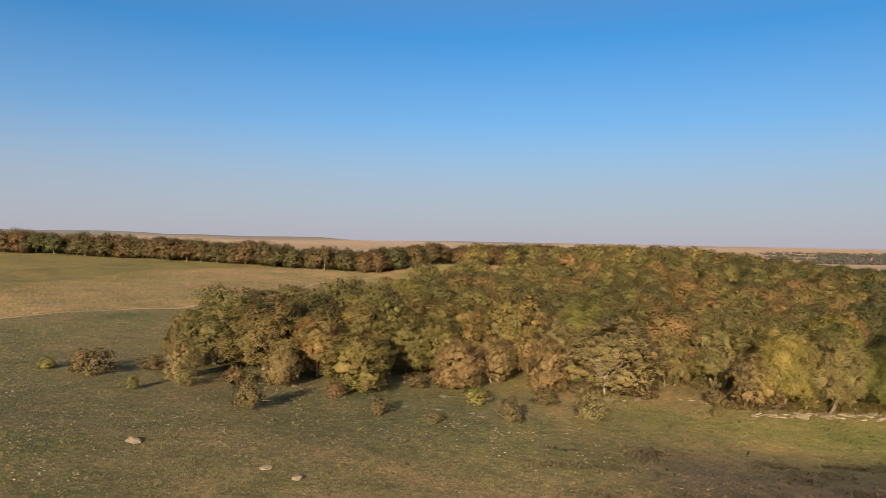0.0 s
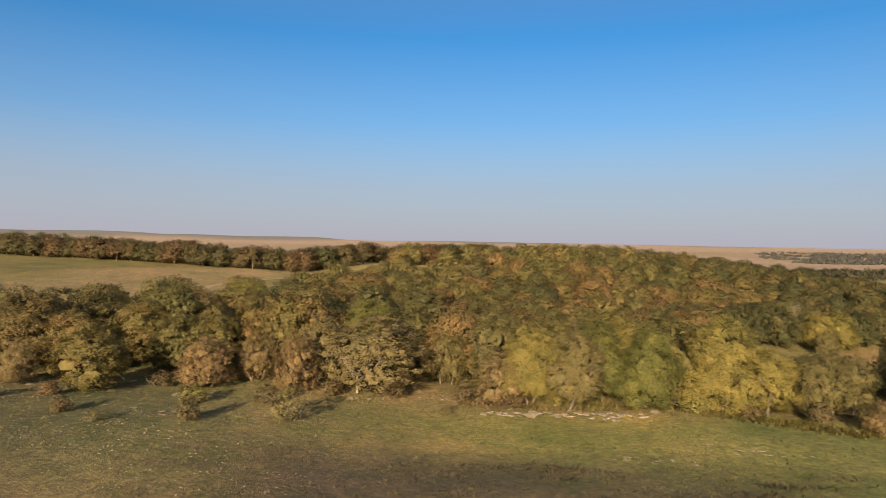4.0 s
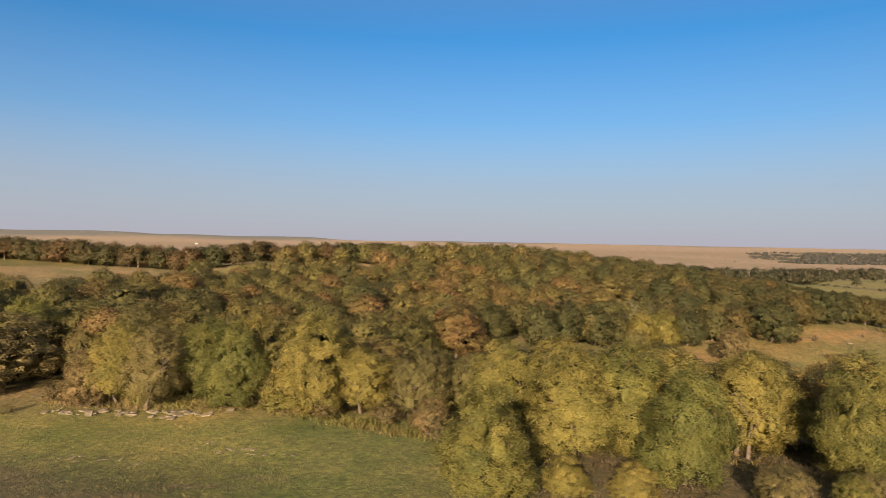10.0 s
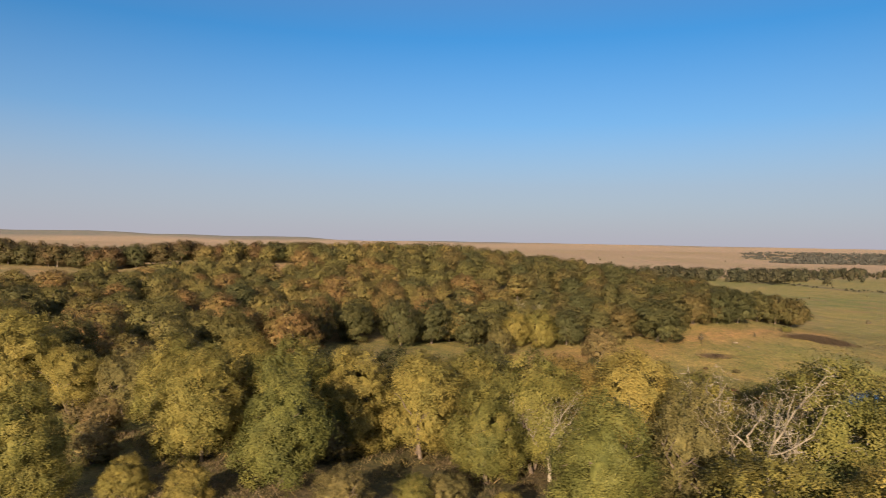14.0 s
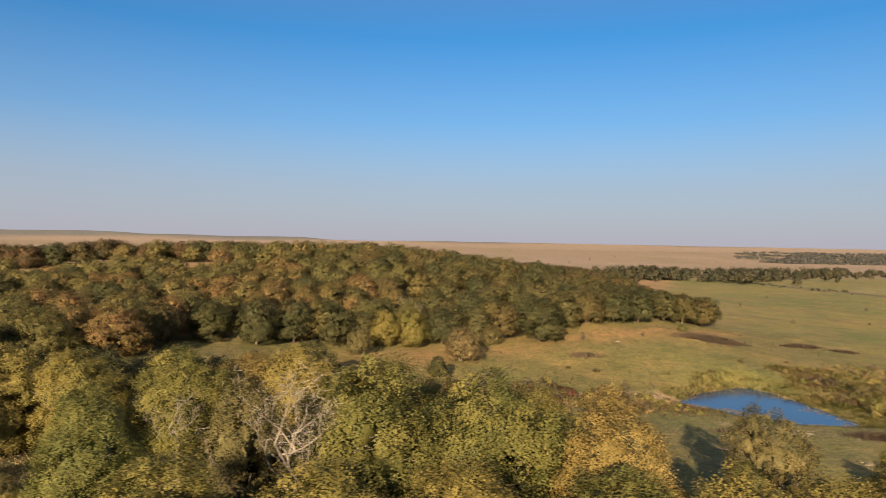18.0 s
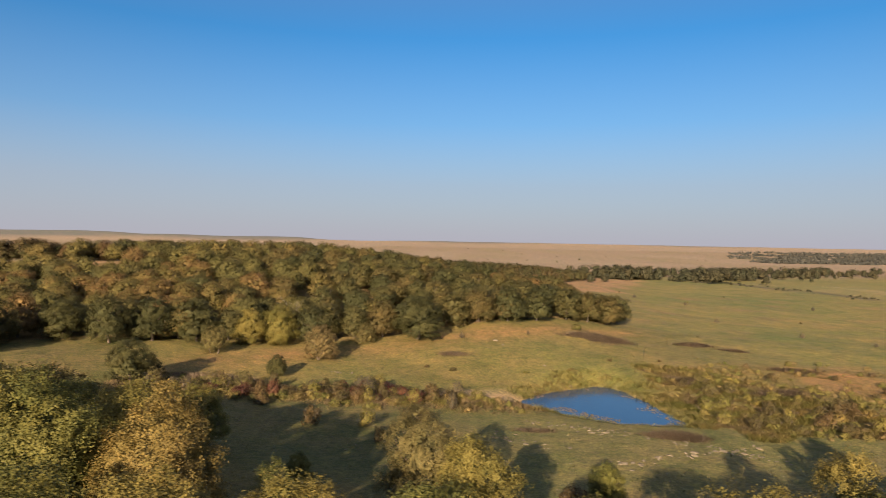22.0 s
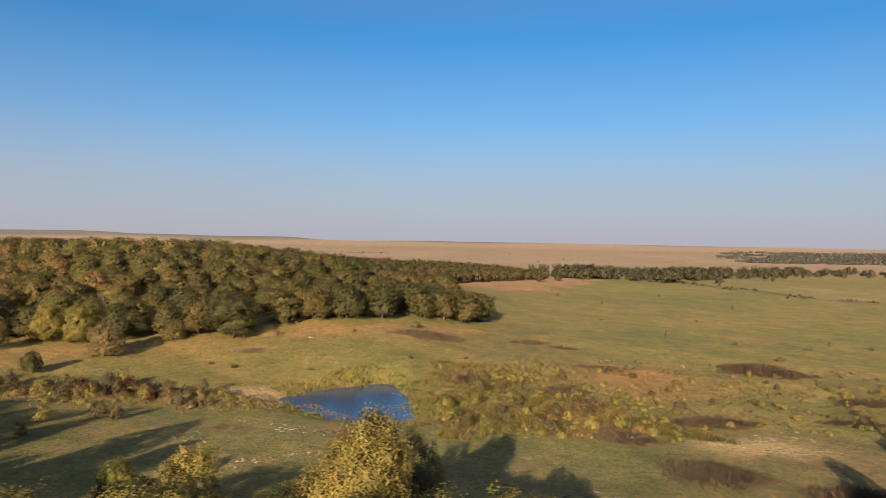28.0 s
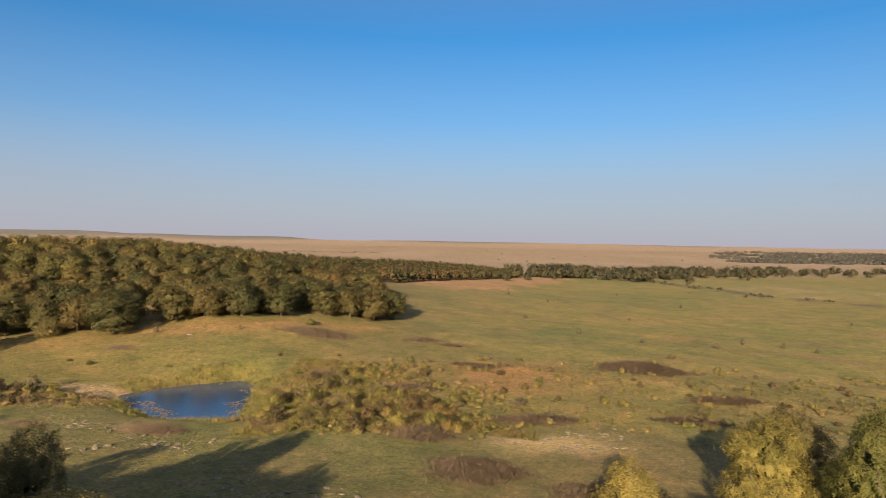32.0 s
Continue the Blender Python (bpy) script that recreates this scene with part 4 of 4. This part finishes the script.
r = np.random.default_rng(78)
bushes([(x, y, r.uniform(0.8, 2.0), r.uniform(0.7, 1.5), ("green", "green", "gold", "pale", "green", "brown")[k % 6]) for k, (x, y) in
        enumerate(zip(r.uniform(184.5, 216, 54), r.uniform(92, 132, 54)))], "bushes on the dam")
bushes([(x, 101 + 0.115 * (x - 96) + r.normal() * 2.2, r.uniform(0.7, 1.8), r.uniform(0.6, 1.2), ("brown", "pale", "brown", "green", "dark")[k % 5]) for k, x in
        enumerate(r.uniform(98, 150, 30))], "bushes of the creek")
bushes([(x, 102 + 0.115 * (x - 96) + r.normal() * 2.6, r.uniform(1.2, 2.9), r.uniform(0.9, 1.7), ("brown", "dark", "brown", "pale", "red", "brown", "green")[k % 7]) for k, x in
        enumerate(np.concatenate([r.uniform(100, 150, 34), r.uniform(118, 142, 22)]))], "bushes of the creek")
bushes([(x, y, r.uniform(0.6, 1.4), r.uniform(0.4, 0.9), ("brown", "green", "brown")[k % 3]) for k, (x, y) in
        enumerate(zip(r.uniform(215, 310, 34), r.uniform(106, 142, 34)))], "bushes of the rough ground")
bushes([(224.0, 112.0, 1.5, 1.1, "dark"), (253.4, 111.0, 1.7, 1.6, "pale"), (258.0, 150.0, 1.9, 1.0, "green"), (251.4, 198.0, 1.8, 0.9, "dark"), (266.0, 161.0, 1.3, 1.2, "pale"),
        (311.0, 196.0, 1.8, 0.7, "dark"), (301.0, 200.0, 1.9, 0.7, "dark"), (318.0, 191.0, 1.7, 0.6, "dark"), (287.0, 186.0, 1.5, 1.0, "dark"), (240.0, 232.0, 1.5, 0.9, "dark"),
        (178.0, 170.0, 1.8, 1.4, "green"), (148.0, 150.0, 1.8, 0.6, "dark"), (164.0, 158.0, 1.1, 0.4, "dark"),
        (262.0, 320.0, 1.8, 1.0, "dark"), (330.0, 330.0, 1.9, 1.1, "dark"), (246.0, 350.0, 1.8, 1.0, "dark")], "bushes of the pasture")


r = np.random.default_rng(77)
bushes([(x, y, r.uniform(0.9, 1.5), r.uniform(0.5, 0.9), ("dark", "brown", "brown", "green")[k % 4]) for k, (x, y) in
        enumerate(zip(r.uniform(196, 420, 8), 160 + 330 * r.random(8) ** 1.2))], "bushes of the pasture")
bushes([(x, y, r.uniform(0.5, 1.0), r.uniform(0.4, 0.8), ("brown", "brown", "green")[k % 3]) for k, (x, y) in
        enumerate(zip(r.uniform(124, 205, 7), r.uniform(126, 142, 7)))], "bushes of the slope")

# ---------------------------------------------------------------- thickets, weeds and grass
def blades(r, px, py, high, width, mass, each, tint, spread=0.09, lean=0.45):
    """Upright slivers of grass, weed or twig round each place."""
    z = land(px, py)
    n = len(px) * each
    base = np.repeat(np.stack([px, py, z - 0.02], -1), each, 0) + r.normal(size=(n, 3)) * np.array((spread, spread, 0))
    a = r.uniform(0, np.pi, n)
    side = np.stack([np.cos(a), np.sin(a), 0 * a], -1) * width
    h = (np.repeat(high, each) * r.uniform(0.6, 1.2, n))[:, None]
    tip = base + np.concatenate([r.normal(size=(n, 2)) * lean, np.ones((n, 1))], 1) * h
    mass.add(np.stack([base - side, base + side, tip], 1).reshape(-1, 3), np.arange(n * 3).reshape(n, 3), np.repeat(np.repeat(tint, each), 3),
             np.repeat(unit(np.array((-0.12, -0.72, 0.6)) + 0.30 * r.normal(size=(n, 3))), 3, 0))


def ellipse(r, n, x, y, a, b, turn=0.0):
    ang, rad = r.uniform(0, 2 * np.pi, n), np.sqrt(r.random(n))
    rad = rad * (0.92 + 0.24 * np.sin(3 * ang + x) + 0.17 * np.sin(5 * ang + y) + 0.20 * r.normal(size=n))
    u, w = a * rad * np.cos(ang), b * rad * np.sin(ang)
    return x + u * math.cos(turn) - w * math.sin(turn), y + u * math.sin(turn) + w * math.cos(turn)


r = np.random.default_rng(21)
THICKETS = [(181.5, 160.5, 8.2, 5.0, 1.5), (206.5, 166.0, 5.0, 2.4, 1.1), (214.0, 161.0, 4.0, 1.5, 0.8), (254.0, 146.5, 9.5, 6.5, 2.0), (225.0, 102.5, 7.5, 2.6, 1.2), (208.6, 90.6, 4.6, 2.0, 1.6),
            (215.0, 78.0, 6.4, 4.6, 0.9), (248.6, 105.0, 6.0, 1.8, 1.0), (174.4, 88.6, 4.6, 2.0, 1.2), (157.5, 55.5, 4.8, 2.8, 2.0), (106.5, 110.0, 8.5, 2.4, 0.9), (227.3, 72.0, 6.0, 3.0, 0.8),
            (261.0, 121.0, 7.0, 2.6, 1.1), (190.0, 126.5, 4.6, 2.4, 1.3), (204.5, 119.5, 6.5, 2.6, 1.4), (156.2, 91.6, 3.6, 1.2, 0.5), (146.0, 138.0, 4.0, 2.0, 0.5), (218.0, 141.0, 5.5, 2.2, 0.8)]
for x, y, a, b, h in THICKETS:
    m = Mass()
    n = int(60 + a * b * 44)
    px, py = ellipse(r, n, x, y, a, b)
    edge = np.hypot((px - x) / a, (py - y) / b)
    blades(r, px, py, h * r.uniform(0.6, 1.1, n) * np.clip(1.25 - 0.95 * edge * edge, 0.25, 1.2) * 0.75, 0.015, m, 13, np.clip(r.normal(0.5, 0.25, n), 0, 1), 0.5, 1.0)
    tagged(new("thicket", m.mesh("thicket", M_TWIG)), "low thicket of bare brown twigs", "thicket", "thickets of the pasture")

# rank weeds on the dam, round the pond, along the creek and over the rough ground
m = Mass()


def weeds(px, py, low, high, each, tint, width=0.024):
    n = len(px)
    heights = r.uniform(low, high, n) * np.clip(0.9 + 0.6 * noise2(px, py, 4.5, 8.0) + 0.6 * noise2(px, py, 1.3, 3.0), 0.15, 2.2)
    tone = np.clip(tint + 0.42 * noise2(px, py, 6, 2.5) + 0.40 * noise2(px, py, 2.0, 6.0) + 0.12 * r.normal(size=n), 0, 1)
    blades(r, px, py, heights, width, m, each, tone, 0.24, 0.7)


px, py = r.uniform(182.5, 224, 13000), r.uniform(86, 138, 13000)
ok = (px - 183 + 5 * noise2(px, py, 7) > (py - 98) * -0.2) & (px < 196 + (138 - py) * 0.62) & (py > 91 + 4 * noise2(px, py, 6, 5.0)) & (shore(px, py) > 0.4)
weeds(px[ok], py[ok], 0.2, 0.75, 11, 0.42, 0.026)
px, py = r.uniform(196, 335, 16000), r.uniform(96, 152, 16000)
ok = noise2(px, py, 11, 3.0) + 0.7 * noise2(px, py, 4, 1.0) > -0.45
ok &= (py > 104 - 0.05 * (px - 200)) & (py < 143 + 7 * noise2(px, py, 19))
weeds(px[ok], py[ok], 0.12, 0.42, 6, 0.5)
px, py = r.uniform(142, 192, 15000), r.uniform(88, 134, 15000)
d = shore(px, py)
ok = (d > 0.15) & (d < 4.6 + 2.2 * noise2(px, py, 5)) & (np.hypot((px - 154.6) / 7.5, (py - 113.9) / 3.3) > 1.1)
weeds(px[ok], py[ok], 0.2, 0.8, 7, 0.3)
px = r.uniform(94, 160, 6500)
py = 101 + 0.115 * (px - 96) + r.normal(size=6500) * 2.6
ok = (shore(px, py) > 1) & (np.hypot((px - 154.6) / 7.5, (py - 113.9) / 3.3) > 1.1)
weeds(px[ok], py[ok], 0.2, 0.8, 6, 0.7)
px = r.uniform(26, 68, 2000)
py = np.where(px < 45, 61.2, 61.2 - (px - 45) * 0.42) + r.normal(size=2000) * 1.0
weeds(px, py, 0.15, 0.55, 6, 0.35)
px, py = r.uniform(62, 112, 5000), r.uniform(36, 62, 5000)
weeds(px[::3], py[::3], 0.2, 0.6, 6, 0.75)
tagged(new("weeds", m.mesh("weeds", M_WEED)), "rank yellow-brown weeds round the pond and the rough ground", "weeds", kind="stuff")

# low clumps of scrub on the dam and over the rough ground
scrub_kinds = far_kinds(6, 420, 0.052, 0.75, 0.70, 0.0, 14, 0.35)
px, py = np.concatenate([r.uniform(184, 222, 420), r.uniform(200, 335, 620), r.uniform(98, 156, 260)]), np.concatenate([r.uniform(90, 138, 420), r.uniform(98, 150, 620), np.zeros(260)])
py[1040:] = 101 + 0.115 * (px[1040:] - 96) + r.normal(size=260) * 3.2
ok = (shore(px, py) > 1.0) & (noise2(px, py, 9, 6.0) + 0.6 * noise2(px, py, 3, 2.0) > -0.15) & (np.hypot((px - 154.6) / 7.5, (py - 113.9) / 3.3) > 1.2)
canopy("scrub", np.stack([px, py], -1)[ok], scrub_kinds, M_WEED, "low clumps of green, straw-coloured and brown scrub", 0.4, 1.4)

# floating algae near the dam
m = Mass()
M_ALGAE = leaf_material("algae", [(0.0, (0.15, 0.115, 0.085)), (1.0, (0.24, 0.18, 0.12))], by_object=False, through=0.0)
px, py = r.uniform(157, 183, 4200), r.uniform(97, 128, 4200)
d = shore(px, py)
ok = (d < -0.3) & (noise2(px, py, 3.5, 2.0) + 0.8 * noise2(px, py, 1.6) + (d + 2.6) * 0.5 + (px > 174) * 0.25 - (py > 112) * 0.9 > 0.45)
flat = np.stack([px, py, np.full(4200, POND + 0.012)], -1)[ok]
v, f, nn = kites(r, flat, np.tile(np.array((0, 0, 1.0)), (ok.sum(), 1)), 0.26, 0.7, 0.0, upward=True)
v[:, 2] = POND + 0.008 + 0.004 * np.repeat(r.random(ok.sum()), 4)
m.add(v, f, np.repeat(r.random(ok.sum()), 4))
tagged(new("algae", m.mesh("algae", M_ALGAE)), "brown algae floating on the pond", "algae", kind="stuff")

# brown twiggy patches low in the near turf
m = Mass()
for k in range(120):
    x, y = r.uniform(6, 56), 20 + 24 * r.random() ** 1.2
    n = 70
    px, py = ellipse(r, n, x, y, r.uniform(1.0, 3.2), r.uniform(0.5, 1.2))
    blades(r, px, py, r.uniform(0.05, 0.17, n), 0.010, m, 18, r.uniform(0.0, 1.0, n), 0.30, 0.9)
tagged(new("low_brush", m.mesh("low_brush", M_DARKTWIG)), "low brown brush in the turf", "brush", kind="stuff")


m = Mass()
px, py = r.uniform(-60, 330, 26000), 16 + 110 * r.random(26000) ** 1.35
ok = ~inside(px, py, WOOD)
blades(r, px[ok], py[ok], r.uniform(0.08, 0.24, ok.sum()), 0.022, m, 6, np.clip(0.24 + 0.3 * noise2(px, py, 9, 4.0) + 0.2 * r.normal(size=26000), 0, 1)[ok])
px, py = r.uniform(-125, -20, 15000), r.uniform(70, 200, 15000)
west = track_line(py) - px
ok = (west > 0) & (west < 48)
blades(r, px[ok], py[ok], r.uniform(0.15, 0.4, ok.sum()), 0.022, m, 5, np.clip(0.5 + 0.4 * noise2(px, py, 7, 3.0)[ok] + 0.1 * r.normal(size=ok.sum()), 0, 1))
px, py = r.uniform(80, 215, 9000), r.uniform(100, 190, 9000)
ok = ~inside(px, py, WOOD)
d = shore(px, py)
ok &= d > 1
blades(r, px[ok], py[ok], r.uniform(0.12, 0.3, ok.sum()), 0.035, m, 4, r.uniform(0.15, 0.6, ok.sum()))
tagged(new("grass", m.mesh("grass", M_GRASS)), "tufts of short green and straw-coloured grass", "grass", kind="stuff")


# ---------------------------------------------------------------- rocks
def stone_mesh(seed):
    r = np.random.default_rng(seed)
    bm = bmesh.new()
    bmesh.ops.create_icosphere(bm, subdivisions=1, radius=0.5)
    for v in bm.verts:
        v.co = Vector(np.sign(v.co) * np.abs(v.co) ** 0.75) * r.uniform(0.8, 1.2)
        v.co.z *= 0.5
    me = bpy.data.meshes.new("stone")
    bm.to_mesh(me)
    bm.free()
    me.materials.append(M_STONE)
    return me


STONES = [stone_mesh(k) for k in range(5)]


def stone_pose(r, x, y, size, flat):
    z = float(land(x, y)[0])
    return (Matrix.Translation((x, y, z + size * flat * 0.06)) @ Euler((r.normal() * 0.15, r.normal() * 0.15, r.uniform(0, 6.3))).to_matrix().to_4x4()
            @ Matrix.Diagonal((size * r.uniform(0.8, 1.5), size * r.uniform(0.7, 1.1), size * flat, 1)))


def ledge(x0, y0, x1, y1, count, size, wide, label, flat=0.6):
    """A broken line of limestone blocks across the turf."""
    root = new("rock_ledge")
    root.location = ((x0 + x1) / 2, (y0 + y1) / 2, float(land((x0 + x1) / 2, (y0 + y1) / 2)[0]))
    back = Matrix.Translation(-root.location)
    for k in range(count):
        t = r.random()
        ob = part("stone", STONES[k % 5], root)
        ob.matrix_basis = back @ stone_pose(r, x0 + (x1 - x0) * t + r.normal() * wide, y0 + (y1 - y0) * t + r.normal() * wide, size * 0.68 * r.uniform(0.4, 1.5), flat)
    return tagged(root, label, "rocks", "limestone ledges")


ledge(28.4, 57.6, 43.0, 58.4, 70, 0.75, 0.55, "broken pale limestone ledge along the wood's edge")
ledge(22, 63.2, 27, 62.6, 12, 0.6, 0.4, "few pale limestone blocks under the trees")
ledge(-4, 58.5, 5, 59.2, 16, 0.7, 0.3, "flat white limestone slabs in the grass", 0.25)
ledge(-4, 53.8, 3.5, 49.8, 7, 0.9, 0.3, "flat white limestone slabs in the grass", 0.2)
ledge(-18, 60.6, -13, 59.4, 8, 0.6, 0.3, "flat white limestone slabs in the grass", 0.3)
ledge(15.5, 61.4, 20, 61.6, 8, 0.6, 0.3, "flat white limestone slabs in the grass", 0.35)
ledge(36, 46.4, 42, 44.8, 16, 0.35, 0.5, "scattered pale stones in the green turf", 0.4)
ledge(44, 49.6, 52, 48.4, 22, 0.4, 0.5, "scattered pale stones in the green turf", 0.4)
ledge(162, 73.6, 183, 85.0, 56, 0.6, 0.6, "crooked line of grey stones in short grass", 0.65)
ledge(156, 98, 184, 79, 80, 0.5, 0.9, "crooked line of grey stones in short grass", 0.6)
ledge(148, 88, 158, 84, 22, 0.5, 1.4, "scattered grey stones in short grass", 0.6)
ledge(160, 92, 176, 84, 26, 0.55, 0.9, "crooked line of grey stones in short grass", 0.6)
ledge(186, 70, 204, 66, 56, 0.6, 1.4, "crooked line of grey stones in short grass", 0.6)
ledge(220, 90, 236, 97, 40, 0.75, 1.4, "weathered limestone outcrop on bare pale soil", 0.5)
ledge(226, 88, 236, 88.6, 18, 0.7, 0.7, "weathered limestone outcrop on bare pale soil", 0.5)
ledge(123.6, 119.8, 128, 120.2, 14, 0.55, 0.5, "weathered limestone blocks on the slope", 0.6)
ledge(144, 108, 153, 106, 12, 0.5, 0.8, "grey stones beside the muddy inlet", 0.5)
ledge(500, 530, 516, 440, 40, 1.6, 7.0, "pale rock outcrop on the far pasture", 0.4)
ledge(488, 575, 520, 520, 30, 1.6, 8.0, "pale rock outcrop on the far pasture", 0.4)
for x, y, size in ((155.6, 149.6, 1.3), (-7.3, 33.2, 0.65), (-9.2, 34.4, 0.5), (-18.0, 38.0, 0.6), (157.0, 146.0, 0.7), (164.0, 133.0, 0.6), (160.4, 121.6, 0.6), (168.0, 126.4, 0.8)):
    ob = new("boulder", STONES[int(size * 10) % 5])
    ob.matrix_basis = stone_pose(r, x, y, size, 0.8)
    tagged(ob, "single pale limestone boulder in the grass", "rock", "boulders")
# pebbles too many to count
m = Mass()
octa = np.array([(1, 0, 0), (0, 1, 0), (-1, 0, 0), (0, -1, 0), (0, 0, 0.6), (0, 0, -0.3)], float)
octf = np.array([(0, 1, 4), (1, 2, 4), (2, 3, 4), (3, 0, 4), (1, 0, 5), (2, 1, 5), (3, 2, 5), (0, 3, 5)])
n = 6000
px, py = np.concatenate([r.uniform(-60, 18, 4400), r.uniform(100, 240, 1600)]), np.concatenate([22 + 38 * r.random(4400), r.uniform(58, 160, 1600)])
pz, ps = land(px, py), r.uniform(0.025, 0.085, n) * np.where(px < 70, 1.0, 1.6) * (1 + 0.5 * noise2(px, py, 8, 3.0))
ok = ~inside(px, py, SHORE)
pv = octa[None] * ps[:, None, None] * r.uniform(0.6, 1.4, (n, 6, 1)) + np.stack([px, py, pz], -1)[:, None]
m.add(pv[ok].reshape(-1, 3), (octf[None] + 6 * np.arange(ok.sum())[:, None, None]).reshape(-1, 3))
tagged(new("pebbles", m.mesh("pebbles", M_STONE)), "small pale stones strewn over the turf", "stones", kind="stuff")

# ---------------------------------------------------------------- farther woods
row_x = np.arange(-330, 40, 5.6)
front = np.stack([row_x + r.normal(size=len(row_x)) * 1.0, 220 - 0.03 * row_x + 22 * np.clip((row_x + 22) / 26, 0, 1) + 2.5 * np.sin(row_x / 23) + r.normal(size=len(row_x)) * 0.8], -1)
for k, (x, y) in enumerate(front):
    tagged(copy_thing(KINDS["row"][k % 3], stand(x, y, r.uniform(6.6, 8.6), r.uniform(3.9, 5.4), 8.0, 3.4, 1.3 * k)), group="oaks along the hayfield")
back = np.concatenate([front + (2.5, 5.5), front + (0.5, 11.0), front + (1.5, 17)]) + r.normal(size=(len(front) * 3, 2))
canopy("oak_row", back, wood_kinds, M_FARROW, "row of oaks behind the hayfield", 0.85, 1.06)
BEHIND = [(165, 302), (188, 352), (214, 420), (250, 520), (288, 632), (262, 700), (150, 650), (60, 520), (60, 346), (150, 336)]
far_tree = far_kinds(5, 260, 0.30, 7.6, 4.4, 0.2, 12)
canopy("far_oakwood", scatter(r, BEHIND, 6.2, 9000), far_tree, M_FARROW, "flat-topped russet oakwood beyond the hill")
belt = np.array([(300, 640), (340, 700), (380, 640), (420, 700), (500, 800), (600, 880), (720, 950), (900, 1030), (1500, 1180)], float)
t = np.concatenate([r.uniform(0, 3, 520), r.uniform(3, 8, 620)])
i = np.minimum(t.astype(int), 7)
at = belt[i] + (belt[i + 1] - belt[i]) * (t - i)[:, None] + r.normal(size=(1140, 2)) * np.array((18, 24)) * (0.8 + 0.22 * t[:, None])
at = at[noise2(at[:, 0], at[:, 1], 30, 3.0) + 0.6 * noise2(at[:, 0], at[:, 1], 12, 1.0) > 0.08]
creek_tree = far_kinds(5, 300, 0.42, 9.0, 5.0, 0.1, 16)
canopy("creek_trees", at, creek_tree, M_FARWOOD, "dark green belt of trees along a far creek", 0.4, 1.5)
canopy("far_bushes", np.array([(261.5, 521), (263, 524), (284, 566), (286, 568), (372, 590), (380, 594), (392, 598), (364, 600)], float), creek_tree, M_FARWOOD,
       "few dark trees before the far creek", 0.5, 1.1)
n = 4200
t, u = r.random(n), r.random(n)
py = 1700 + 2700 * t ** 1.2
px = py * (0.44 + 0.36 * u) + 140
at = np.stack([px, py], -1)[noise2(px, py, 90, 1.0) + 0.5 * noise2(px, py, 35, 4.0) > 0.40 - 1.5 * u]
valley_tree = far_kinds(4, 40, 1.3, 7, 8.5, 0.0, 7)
# greyed, lightened leaf colour carries the haze of the valley air
canopy("valley_woods", at, valley_tree, leaf_material("haze_tinted_leaves", [(0.0, (0.100, 0.103, 0.098)), (1.0, (0.132, 0.125, 0.110))], by_object=False), "patchwork of far valley woods with haze painted into the leaves", 0.7, 1.3)
py = 360 + 260 * r.random(130) ** 0.7
px = glide(py, (340, 420, 500, 585, 640), (456, 421, 408, 399, 380)) + r.normal(size=130) * 8
scrub = far_kinds(3, 60, 0.22, 2.0, 2.2, 0.0, 9)
lush = noise2(px, py, 17, 4.0) > -0.1
canopy("gully_scrub", np.stack([px, py], -1)[lush], scrub, M_FARWOOD, "dark scrub along a gully of the far pasture", 0.3, 0.9)
n = 90
py = r.uniform(900, 3000, n)
px = py * r.uniform(-0.1, 0.42, n) + 120
px[:50] = r.uniform(-260, 40, 50)
py[:50] = r.uniform(1900, 2050, 50)
prairie_tree = far_kinds(3, 16, 0.8, 5, 4, 0.0, 7)
canopy("prairie_trees", np.stack([px, py], -1), prairie_tree, M_FARWOOD, "lone dark trees dotted over the brown prairie", 0.35, 0.9)


def farm_shed(x, y, wide, deep, high, turn, label):
    """A shed far off on the prairie: walls and a gabled roof."""
    root = new("farm_shed")
    for name, mat, rise in (("wall", M_WHITE, 0), ("roof", M_TIN, 1)):
        bm = bmesh.new()
        w, d, h = wide / 2 + 0.4 * rise, deep / 2 + 0.4 * rise, high
        profile = ((-d, h), (0, h * 1.5), (d, h), (0, h * 1.5 + 0.25)) if rise else ((-d, -1), (-d, h), (0, h * 1.48), (d, h), (d, -1))
        ends = [[bm.verts.new((sx * w, py, pz)) for py, pz in profile] for sx in (-1, 1)]
        bm.faces.new(ends[0])
        bm.faces.new(ends[1][::-1])
        for i in range(len(profile)):
            j = (i + 1) % len(profile)
            bm.faces.new((ends[0][j], ends[0][i], ends[1][i], ends[1][j]))
        bmesh.ops.recalc_face_normals(bm, faces=bm.faces)
        me = bpy.data.meshes.new(name)
        bm.to_mesh(me)
        bm.free()
        me.materials.append(mat)
        part(name, me, root)
    root.matrix_basis = set_down(root, x, y, 1.0, turn)
    return tagged(root, label, "shed", "farm sheds on the prairie")


M_WHITE = bark_material("weathered_white_boards", (0.42, 0.40, 0.37), (0.60, 0.57, 0.52))
M_TIN = bark_material("dull_tin", (0.30, 0.30, 0.30), (0.46, 0.45, 0.44))
farm_shed(-1010, 2820, 11, 6, 2.4, 0.15, "white farm shed with a tin roof on the prairie")
for o in PROTOTYPES + oaks + [b for kind in BUSHES.values() for b in kind]:
    for c in o.children_recursive:
        bpy.data.objects.remove(c)
    bpy.data.objects.remove(o)
